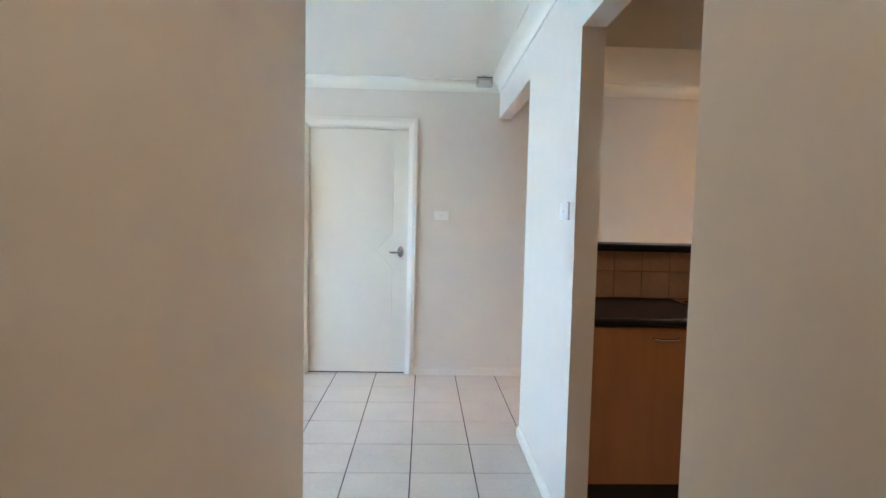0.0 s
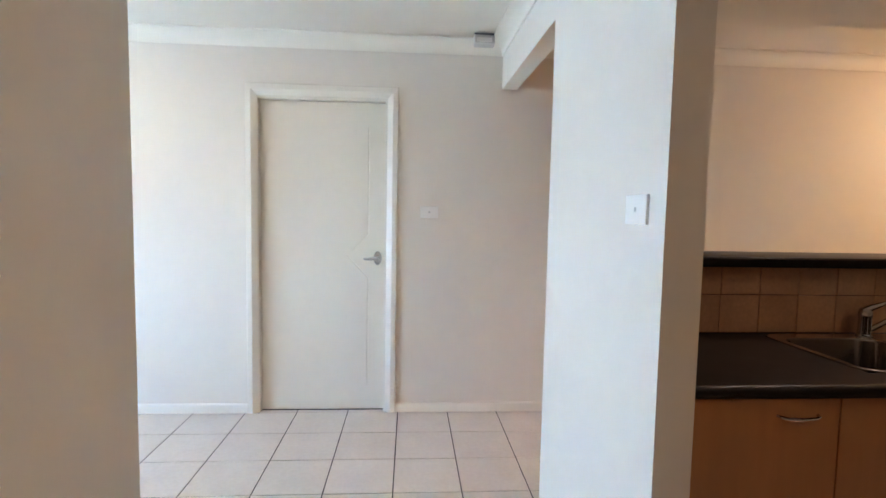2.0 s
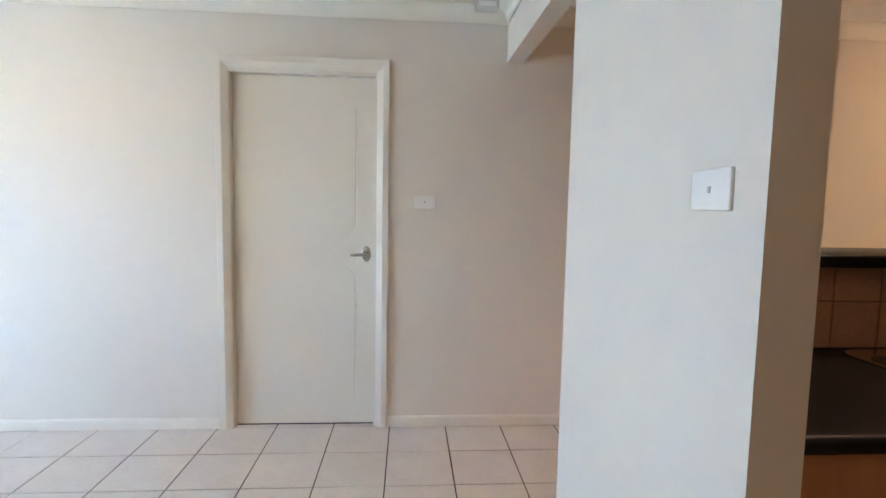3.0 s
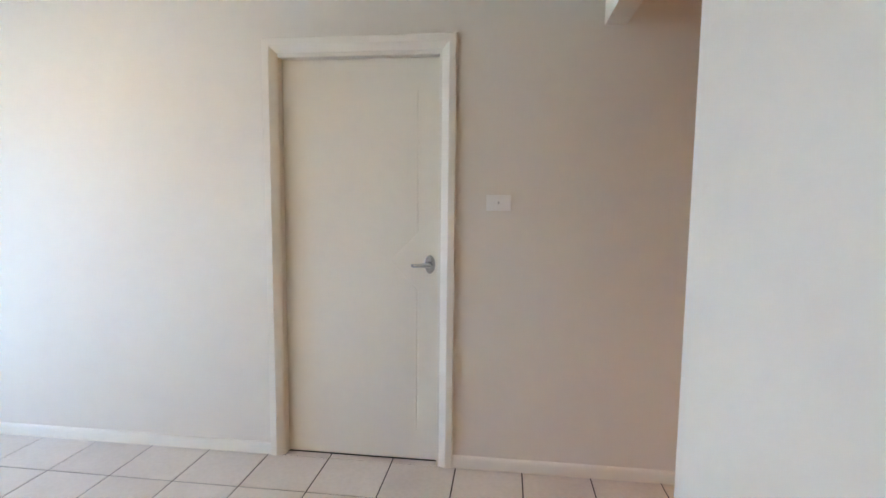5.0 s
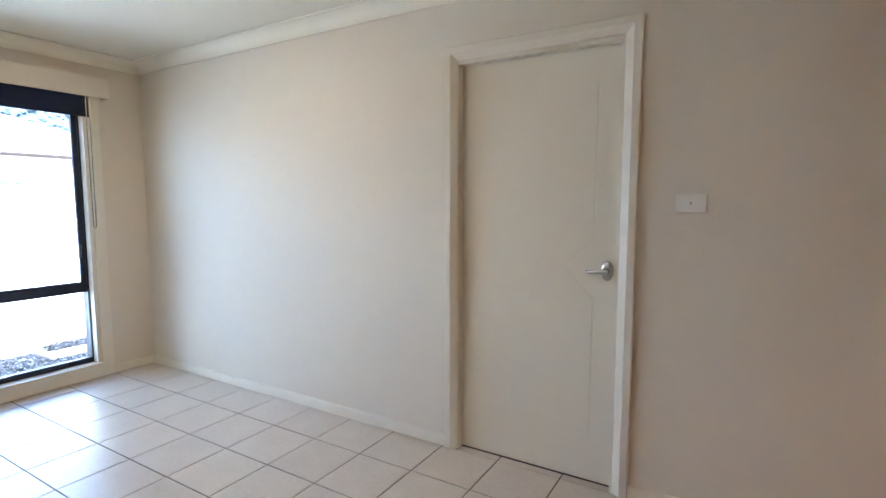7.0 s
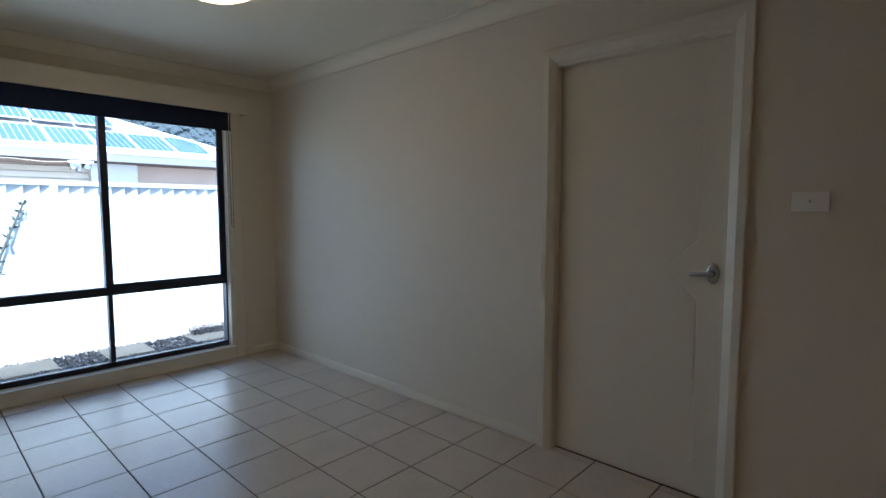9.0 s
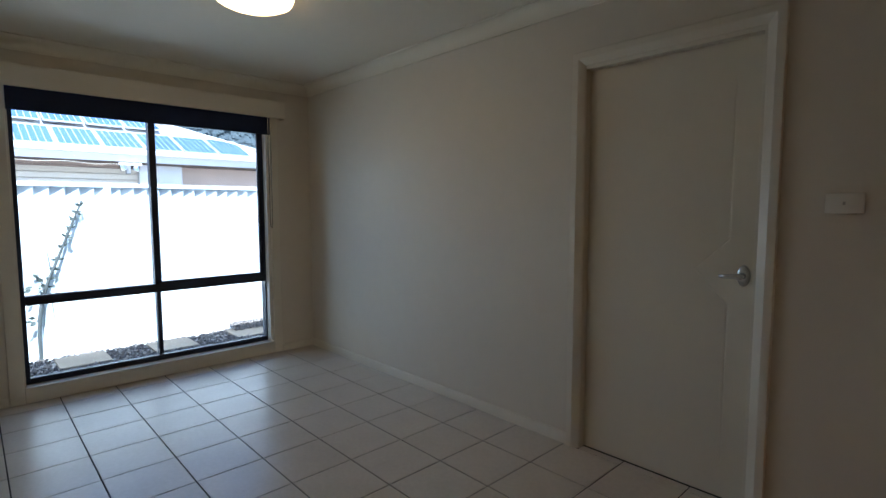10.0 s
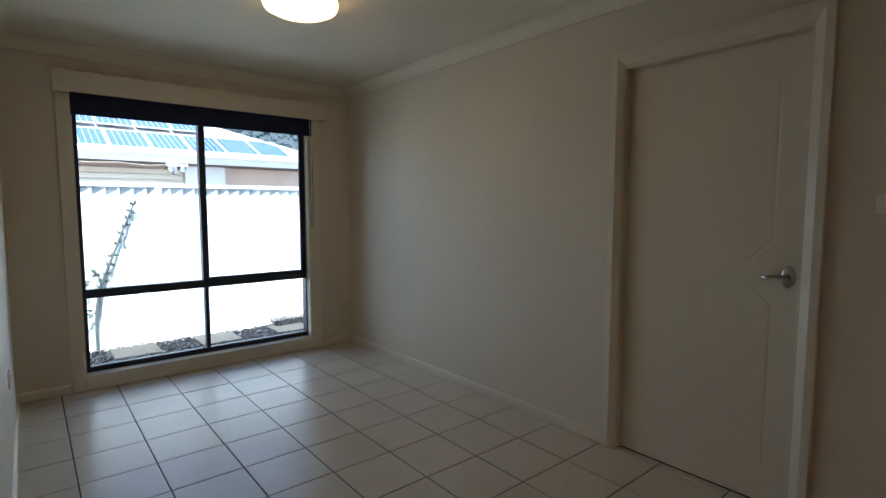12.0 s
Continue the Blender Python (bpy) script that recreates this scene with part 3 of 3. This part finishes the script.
def make_tap():
    x, y, z = 2.662, -1.617, TOP + 0.005
    t = thing("mixer_tap", x, y, z, "chrome mixer tap with a long swivel spout", "tap")
    part("body", lathe([(0.027, 0), (0.027, 0.006), (0.022, 0.010), (0.0205, 0.066), (0.0225, 0.074), (0.0225, 0.090), (0.017, 0.102), (0.006, 0.107)], (x, y, z), n=24), CHROME, t, "", True)
    part("lever", tube([(x - 0.012, y, z + 0.090), (x + 0.012, y - 0.006, z + 0.107), (x + 0.055, y - 0.014, z + 0.125), (x + 0.10, y - 0.02, z + 0.139), (x + 0.128, y - 0.024, z + 0.147)], [0.017, 0.013, 0.008, 0.006, 0.005], 12), CHROME, t, "", True)
    sp = part("spout", tube([(x + 0.012, y - 0.004, z + 0.022), (x + 0.06, y - 0.016, z + 0.055), (x + 0.13, y - 0.035, z + 0.104), (x + 0.195, y - 0.052, z + 0.144), (x + 0.235, y - 0.062, z + 0.160), (x + 0.262, y - 0.07, z + 0.162)],
                            [0.011, 0.0105, 0.010, 0.010, 0.010, 0.010], 14), CHROME, t, "", True)
    part("aerator", lathe([(0.0115, 0), (0.0125, -0.006), (0.0125, -0.026)], (x + 0.262, y - 0.07, z + 0.166), n=16), CHROME, sp, "", True)


make_tap()
bar = thing("breakfast_bar", 2.87, -1.5, 1.168, "dark laminate raised bar ledge above tiled splashback", "bar ledge")
part("ledge", box(1.6525, 4.15, -1.640, -1.345, 1.1685, 1.206, 0.008, 3), WORKTOP, bar, "", True)


def downlight(x, y, z):
    d = thing("downlight", x, y, z, "small recessed ceiling downlight, switched on", "downlight")
    bm = lathe([(0.052, 0.0), (0.052, -0.004), (0.044, -0.006), (0.040, -0.002)], (x, y, z), n=28)
    part("trim_ring", bm, PLASTIC, d, "", True)
    part("lamp", lathe([(0.036, -0.0035), (0.03, -0.0065), (0.002, -0.0075)], (x, y, z), n=24), LAMP_GLASS, d, "glowing lamp face", True)
    return d


downlight(2.765, -1.578, 2.145)
spot("downlight_beam", 2.765, -1.578, 2.128, 1.2, WARM)
# unseen copy of the fitting, with a bare point lamp added below as warm fill
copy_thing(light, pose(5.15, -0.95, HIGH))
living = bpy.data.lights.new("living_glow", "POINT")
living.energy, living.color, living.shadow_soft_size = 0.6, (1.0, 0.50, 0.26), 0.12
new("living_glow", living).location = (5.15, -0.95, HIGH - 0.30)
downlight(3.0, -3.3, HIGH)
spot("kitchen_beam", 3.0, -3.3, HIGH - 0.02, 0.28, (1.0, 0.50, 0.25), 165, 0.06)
# unseen hall downlight, added as fill to brighten the hall walls
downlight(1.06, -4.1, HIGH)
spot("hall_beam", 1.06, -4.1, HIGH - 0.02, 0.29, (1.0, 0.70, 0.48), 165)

# ---- outside ----
GROUND = -0.20
structure("ground", solid((-600, 600), (-600, 600), (GROUND - 0.5, GROUND - 0.02)), EARTH, "pale grey dry soil and gravel beside the house", "ground")
structure("eave", solid((-3.64, -3.13), (-8, 3), (2.30, 2.34)), FASCIA, "white soffit under the roof edge outside the window", "eave")
structure("gutter", solid((-3.68, -3.64), (-8, 3), (2.28, 2.42)), FASCIA, "white roof gutter above the window", "gutter")
bm = bmesh.new()
vs = [bm.verts.new(p) for p in ((-3.66, -8, 2.42), (-3.66, 3, 2.42), (1.3, 3, 4.4), (1.3, -8, 4.4))]
bm.faces.new(vs)
vs2 = [bm.verts.new(p) for p in ((1.3, -8, 4.4), (1.3, 3, 4.4), (6.4, 3, 2.42), (6.4, -8, 2.42))]
bm.faces.new(vs2)
structure("roof", bm, ROOF_STEEL, "pale steel roof over the house", "roof")

PAVERS = (-2.69, -1.87, -1.05, -0.18, 0.64)
for y in PAVERS:
    p = thing("paver", -4.68, y + 0.215, GROUND, "square sandstone stepping paver set in gravel", "paver", "stepping pavers along the fence")
    b = box(-4.905, -4.465, y, y + 0.435, GROUND - 0.03, GROUND + 0.004, 0.008)
    for v in b.verts:
        v.co.x += 0.006 * noise.noise(v.co * 9)
        v.co.y += 0.006 * noise.noise(v.co * 7 + Vector((3, 1, 0)))
    part("slab", b, PAVER, p)


def make_gravel():
    rng = random.Random(4)
    verts, faces = [], []
    base = [Vector((1, 0, 0)), Vector((-1, 0, 0)), Vector((0, 1, 0)), Vector((0, -1, 0)), Vector((0, 0, 1)), Vector((0, 0, -1))]
    tri = [(0, 2, 4), (2, 1, 4), (1, 3, 4), (3, 0, 4), (2, 0, 5), (1, 2, 5), (3, 1, 5), (0, 3, 5)]
    for k in range(12000):
        x, y = (rng.uniform(-5.0, -3.2), rng.uniform(-3.2, 1.6)) if k % 5 else (rng.uniform(-5.0, -4.4), rng.uniform(-0.2, 1.0))
        if -4.915 < x < -4.455 and x > -4.80 - (0.0 if y > -0.08 else 1.0) and any(q - 0.01 < y < q + 0.445 for q in PAVERS):
            continue
        s = rng.uniform(0.009, 0.026)
        heap = 0.075 * min(1.0, max(0.0, (-4.74 - x) / 0.22)) if y > -0.08 else 0.0
        m = Euler((rng.uniform(0, 6), rng.uniform(0, 6), rng.uniform(0, 6))).to_matrix()
        o = len(verts)
        for v in base:
            w = m @ Vector((v.x * s * rng.uniform(1.0, 2.3), v.y * s, v.z * s * 0.55))
            verts.append((x + w.x, y + w.y, GROUND - 0.012 + heap + w.z * 0.7 + rng.uniform(0, 0.006)))
        faces += [tuple(o + i for i in f) for f in tri]
    me = bpy.data.meshes.new("gravel")
    me.from_pydata(verts, [], faces)
    me.materials.append(GRAVEL)
    tagged(new("gravel", me), "loose grey bark and gravel chips between pavers", "gravel", kind="stuff")


make_gravel()


def make_fence():
    f = thing("fence", -5.02, -1, GROUND, "pale profiled steel fence with posts and top rails", "fence")
    X, ztop, zbot, pitch, depth = -5.02, 1.59, GROUND - 0.048, 0.1265, 0.034
    posts = [-8.45, -6.08, -3.71, -1.320, 1.07, 3.5, 5.9]
    for y in posts:
        part("post", box(X - 0.035, X + 0.035, y - 0.033, y + 0.033, GROUND - 0.05, ztop + 0.004, 0.003), FENCE_PAINT, f)
    for a, c in zip(posts, posts[1:]):
        a, c = a + 0.034, c - 0.034
        part("top_rail", box(X - 0.03, X + 0.036, a, c, ztop - 0.045, ztop, 0.003), FENCE_PAINT, f)
        part("bottom_rail", box(X - 0.03, X + 0.032, a, c, zbot, zbot + 0.05, 0.003), FENCE_PAINT, f)
        bm = bmesh.new()
        prev, y = None, a - 0.0255
        while y < c - 1e-6:
            for dy, dx in ((0.0, 0.0), (pitch * 0.86, depth), (pitch * 0.89, depth), (pitch * 0.99, 0.0)):
                yy = min(max(y + dy, a), c)
                col = [bm.verts.new((X - 0.010 + dx, yy, z)) for z in (zbot + 0.03, ztop - 0.02)]
                if prev and yy > prev[0].co.y + 1e-5:
                    bm.faces.new((prev[0], col[0], col[1], prev[1]))
                prev = col
            y += pitch
        part("sheet", bm, FENCE_PAINT, f, "ribbed pale steel sheet")


make_fence()


def make_sapling():
    rng = random.Random(11)
    p = thing("sapling", -4.965, -1.97, GROUND, "thin leaning young shrub with few narrow leaves", "shrub")
    stem = [(-4.965, -1.968, GROUND - 0.03), (-4.965, -1.968, 0.03), (-4.965, -1.955, 0.22), (-4.965, -1.925, 0.42), (-4.965, -1.868, 0.60),
            (-4.965, -1.775, 0.83), (-4.965, -1.650, 1.16), (-4.965, -1.552, 1.40)]
    part("trunk", tube(stem, [0.016, 0.017, 0.019, 0.019, 0.015, 0.013, 0.011, 0.008], 8), STEM, p, "", True)
    twigs, leaves = bmesh.new(), bmesh.new()

    def leaf(at, way, long, wide):
        side = way.cross(Vector((1, rng.uniform(-0.4, 0.4), rng.uniform(-0.4, 0.4)))).normalized() * wide
        rise = Vector((0.004, 0, 0))
        vs = [leaves.verts.new(q) for q in (at, at + way * long * 0.4 + side + rise, at + way * long, at + way * long * 0.4 - side + rise)]
        leaves.faces.new(vs)

    # small leaf pairs at the nodes along the upper stem
    k = 3.2
    while k < 7.0:
        j = min(int(k), len(stem) - 2)
        at = Vector(stem[j]).lerp(Vector(stem[j + 1]), k - j)
        for sy in (-1, 1):
            for _ in range(2):
                way = Vector((rng.uniform(-0.1, 0.4), sy * rng.uniform(0.4, 1.0), rng.uniform(-0.2, 1.1))).normalized()
                leaf(at, way, rng.uniform(0.035, 0.075), rng.uniform(0.009, 0.015))
        k += 0.29 if k > 5 else 0.42
    # a fork with larger leaves near the middle, and a low clump
    for base, spread, count, size in ((Vector((-4.965, -1.895, 0.52)), 0.13, 7, 0.09), (Vector((-4.965, -1.955, 0.20)), 0.06, 5, 0.08)):
        for i in range(count):
            way = Vector((rng.uniform(-0.1, 0.3), rng.uniform(-1.2, 0.7), rng.uniform(-0.5, 1.0))).normalized()
            tip = base + way * spread * rng.uniform(0.5, 1.0)
            tube([base, base.lerp(tip, 0.5) + Vector((0, 0, 0.006)), tip], [0.005, 0.004, 0.002], 5, twigs)
            leaf(tip, (way + Vector((0, rng.uniform(-0.6, 0.6), rng.uniform(-0.6, 0.3)))).normalized(), size * rng.uniform(0.6, 1.1), rng.uniform(0.014, 0.026))
    # long bare shoots
    for y0, z0, y1, z1 in ((-1.90, 0.50, -1.985, 0.76), (-1.84, 0.66, -1.875, 0.98), (-1.70, 1.03, -1.715, 1.24), (-1.86, 0.48, -1.825, 0.05)):
        tube([(-4.965, y0, z0), (-4.960, (y0 + y1) / 2, (z0 + z1) / 2 + 0.01), (-4.962, y1, z1)], [0.004, 0.003, 0.0015], 5, twigs)
    part("twigs", twigs, STEM, p)["kind"] = "stuff"
    part("leaves", leaves, LEAF, p)["kind"] = "stuff"


make_sapling()


# ---- the neighbour's house ----
NX, NZ, SL, NY = -15.0, 2.93, 0.404, 5.6


def make_neighbour():
    h = thing("neighbour_house", -18, -4, GROUND, "cream house with pale hipped roof and solar panels", "house")
    wx = NX - 0.6
    part("wall", solid((wx - 9, wx), (-14, 1.3), (GROUND, 2.62)), HOUSE_CREAM, h, "cream clad wall")
    part("wall", solid((wx - 9, wx - 0.05), (1.3, NY + 0.5), (GROUND, 2.62)), HOUSE_BRICK, h, "pinkish brown wall")
    for k in range(14):
        z = 0.085 + 0.17 * k
        part("weatherboard", box(wx, wx + 0.06, -14, 1.28, z, z + 0.142, 0.003), HOUSE_CREAM, h)
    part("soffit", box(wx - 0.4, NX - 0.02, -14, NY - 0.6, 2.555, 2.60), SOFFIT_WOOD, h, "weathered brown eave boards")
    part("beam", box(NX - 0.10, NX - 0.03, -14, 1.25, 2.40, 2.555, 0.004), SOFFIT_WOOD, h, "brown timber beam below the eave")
    part("fascia", box(NX - 0.03, NX, -14, NY, 2.60, NZ - 0.02, 0.004), FASCIA, h)
    part("gutter", box(NX, NX + 0.11, -14, NY + 0.1, 2.80, NZ, 0.02), FASCIA, h)
    part("pillar", box(wx - 0.04, wx + 0.25, 1.3, 2.45, GROUND, 2.555, 0.01), FASCIA, h, "white pillar")
    D = 5.2
    bm = bmesh.new()
    a = [(NX + 0.05, -14, NZ - 0.01), (NX + 0.05, NY, NZ - 0.01), (NX - D, NY - D, NZ + SL * D), (NX - D, -14, NZ + SL * D)]
    bm.faces.new([bm.verts.new(q) for q in a])
    b2 = [(NX + 0.05, NY, NZ - 0.01), (NX - 2 * D, NY, NZ - 0.01), (NX - D, NY - D, NZ + SL * D)]
    bm.faces.new([bm.verts.new(q) for q in b2])
    c2 = [(NX - 2 * D, NY, NZ - 0.01), (NX - 2 * D, -14, NZ - 0.01), (NX - D, -14, NZ + SL * D), (NX - D, NY - D, NZ + SL * D)]
    bm.faces.new([bm.verts.new(q) for q in c2])
    part("roof", bm, ROOF_STEEL, h, "pale steel hipped roof")
    part("hip_cap", tube([(NX + 0.05, NY, NZ + 0.02), (NX - D, NY - D, NZ + SL * D + 0.03)], 0.07, 8), ROOF_STEEL, h)


make_neighbour()


def make_panel():
    """A solar panel that lies on the slope: x runs up the roof, y along it."""
    s = thing("solar_panel", 0, 0, 0, "blue solar panel in a silver frame on the roof", "solar panel", "solar panels on the neighbouring roof")
    L, W = 1.64, 0.98
    part("frame", solid((0, 0.03, L - 0.03, L), (0, 0.03, W - 0.03, W), (0.0, 0.04), [(0.03, L - 0.03, 0.03, W - 0.03, -1, 1)]), CELL_FRAME, s, "silver aluminium frame")
    part("backing", box(0.03, L - 0.03, 0.03, W - 0.03, 0.01, 0.030), CELL_FRAME, s)
    n = 6
    w = (W - 0.06) / n
    for i in range(n):
        strip = bmesh.new()
        for k in range(10):
            a, b = 0.035 + k * (L - 0.07) / 10 + 0.008, 0.035 + (k + 1) * (L - 0.07) / 10 - 0.008
            box(a, b, 0.03 + i * w + 0.009, 0.03 + (i + 1) * w - 0.009, 0.031, 0.035, bm=strip)
        part("cell_strip", strip, CELL, s)
    return s


def on_roof(d, y, lift):
    """The pose of a panel whose foot lies d metres in from the eave."""
    up = Vector((-1, 0, SL)).normalized()
    along = Vector((0, 1, 0))
    m = Matrix((up, along, up.cross(along))).transposed()
    if m.col[2].z < 0:
        m = Matrix((up, -along, up.cross(-along))).transposed()
    return Matrix.Translation((NX - d, y, NZ + SL * d + lift)) @ m.to_4x4()


panel = make_panel()
spots = [on_roof(d, y_end - 1.02 * i, lift) for d, lift, y_end, count in ((-0.06, 0.04, 4.45, 10), (1.74, 0.13, 2.3, 8)) for i in range(count)]
panel.matrix_basis = spots[0]
for m in spots[1:]:
    copy_thing(panel, m)

flood = thing("flood_light", NX - 0.02, 1.0, 2.4, "white twin flood light under the neighbouring eave", "flood light")
part("bracket", box(NX - 0.03, NX + 0.06, 0.72, 1.28, 2.50, 2.57, 0.01), FASCIA, flood)
for y, lean in ((0.78, 28), (1.16, -18)):
    head = lathe([(0.05, 0.02), (0.085, -0.05), (0.10, -0.14), (0.088, -0.15)], (0, 0, 0), n=16)
    bmesh.ops.transform(head, matrix=pose(NX + 0.05, y, 2.49, lean, 0, 0), verts=head.verts)
    part("lamp_head", head, STEEL, flood, "", True)
part("sensor", box(NX - 0.03, NX + 0.08, 0.88, 1.00, 2.26, 2.50, 0.02), PLASTIC_DARK, flood)
part("cable", tube([(NX + 0.005, 0.74, 2.53), (NX + 0.01, 0.2, 2.50), (NX + 0.01, -0.45, 2.545), (NX + 0.01, -1.1, 2.515), (NX + 0.005, -2.2, 2.55)], 0.006, 6), HOUSE_CREAM, flood, "loose cream cable")

def make_hill():
    rng = random.Random(7)
    verts, faces = [], []
    nx, ny = 60, 20

    def height(y, d):
        up = math.sin(min(1.0, (d - 70) / 156) * math.pi / 2)
        return GROUND + 58 * up * (0.75 + 0.4 * noise.noise(Vector((y * 0.012, d * 0.01, 0)))) + 1.5 * up * noise.noise(Vector((y * 0.09, d * 0.07, 2)))

    for j in range(ny):
        for i in range(nx):
            y, d = -120 + 260 * i / (nx - 1), 70 + 156 * j / (ny - 1)
            verts.append((-d, y, height(y, d)))
    for j in range(ny - 1):
        for i in range(nx - 1):
            o = j * nx + i
            faces.append((o, o + 1, o + nx + 1, o + nx))
    # tree crowns that cover the slope seen past the roof
    for _ in range(7000):
        d, y = rng.uniform(78, 150), rng.uniform(15, 85)
        r, o = rng.uniform(0.4, 1.1), len(verts)
        z = height(y, d) - 0.3 * r
        for a in range(3):
            for q in range(6):
                ang = q * math.pi / 3 + rng.uniform(-0.4, 0.4)
                rr = r * (0.8, 1.0, 0.4)[a] * rng.uniform(0.7, 1.25)
                verts.append((-d + rr * math.cos(ang), y + rr * math.sin(ang), z + ((0, 0.8, 1.5)[a] + rng.uniform(-0.15, 0.15)) * r))
        for a in range(2):
            for q in range(6):
                faces.append((o + a * 6 + q, o + a * 6 + (q + 1) % 6, o + (a + 1) * 6 + (q + 1) % 6, o + (a + 1) * 6 + q))
        faces.append(tuple(o + 12 + q for q in range(6)))
    me = bpy.data.meshes.new("backdrop")
    me.from_pydata(verts, [], faces)
    me.materials.append(HILL)
    tagged(new("backdrop", me), "distant wooded hill behind the houses", "hill", kind="structure")


make_hill()

# ---- splashback tiles ----
splash = thing("splashback", 2.87, -1.55, TOP, "two rows of square brown mottled wall tiles", "splashback")
part("grout_bed", box(1.6525, 4.09, -1.5535, -1.5485, TOP + 0.001, 1.168), SPLASH_GROUT, splash)


def chamfered(w, h, t, c):
    """A tile of w by h by t with chamfered top edges, lying flat, centred."""
    bm = bmesh.new()
    rows = []
    for inset, z in ((0, 0), (0, t - c), (c, t)):
        rows.append([bm.verts.new((sx * (w / 2 - inset), sy * (h / 2 - inset), z)) for sx, sy in ((-1, -1), (1, -1), (1, 1), (-1, 1))])
    for a, b in zip(rows, rows[1:]):
        bridge(bm, a, b)
    bm.faces.new(rows[-1])
    return bm


def piece_mesh(name, bm, mat):
    bmesh.ops.recalc_face_normals(bm, faces=bm.faces)
    me = bpy.data.meshes.new(name)
    bm.to_mesh(me)
    bm.free()
    me.materials.append(mat)
    return me


def lay(name, me, parent, m):
    ob = new(name, me)
    ob.parent = parent
    ob.matrix_parent_inverse = parent.matrix_basis.inverted()
    ob.matrix_basis = m
    return ob


rng = random.Random(2)
full_tile = piece_mesh("tile", chamfered(0.1495, 0.1415, 0.006, 0.0012), SPLASH)
top_tile = piece_mesh("tile", chamfered(0.1495, 0.108, 0.006, 0.0012), SPLASH)
x = 2.137 - 0.1532 * 3
while x < 4.0:
    for me, z in ((full_tile, TOP + 0.075), (top_tile, 1.113)):
        lay("tile", me, splash, pose(x + 0.0766, -1.5525 + rng.uniform(-0.0004, 0.0004), z, 90, 0, 0))
    x += 0.1532

# ---- floor ----
PITCH, JOINT, FX, FY = 0.3335, 0.0064, 0.239, -0.36
floor = structure("floor", solid((-3.0, EAST), (SOUTH, 0.088), (-0.21, -0.0035)), GROUT, "cream ceramic floor tiles with dark grout joints", "floor")


def tile_cuts(lo, hi, origin):
    k0, k1 = math.floor((lo - origin) / PITCH), math.ceil((hi - origin) / PITCH)
    cells = []
    for k in range(k0, k1):
        a, b = max(lo, origin + k * PITCH + JOINT / 2), min(hi, origin + (k + 1) * PITCH - JOINT / 2)
        if b - a > 0.012:
            cells.append((a, b))
    return cells


shapes = {}


def floor_tile(a, b, c, d, r):
    key = (round(b - a, 4), round(d - c, 4))
    if key not in shapes:
        shapes[key] = piece_mesh("tile", chamfered(b - a, d - c, 0.008, 0.0009), TILE)
    lay("tile", shapes[key], floor, pose((a + b) / 2, (c + d) / 2, -0.008 + r.uniform(-0.0003, 0.0003), r.uniform(-0.08, 0.08), r.uniform(-0.08, 0.08), 0))


rng = random.Random(5)
for x0, x1, y0, y1 in ((WALL_W, COL_X, WALL_S, -0.050), (HALL_W, COL_X, -5.2, WALL_S), (COL_X, 2.9, PIER_N, WALL_N), (COL_X, COL_E, SOUTH_END, PIER_S)):
    for a, b in tile_cuts(x0, x1, FX):
        for c, d in tile_cuts(y0, y1, FY):
            floor_tile(a, b, c, d, rng)
for a, b in tile_cuts(0.0, 0.82, FX):
    floor_tile(a, b, -0.0445, -0.001, rng)
rest = bmesh.new()
for x0, x1, y0, y1 in ((COL_E, EAST, SOUTH, -2.06), (2.9, EAST, -1.44, WALL_N), (HALL_W, COL_X, SOUTH, -5.2)):
    for a, b in tile_cuts(x0, x1, FX):
        for c, d in tile_cuts(y0, y1, FY):
            box(a, b, c, d, -0.008, 0.0, 0.0, bm=rest)
far_tiles = part("tiles", rest, TILE, floor)
far_tiles["kind"] = "stuff"
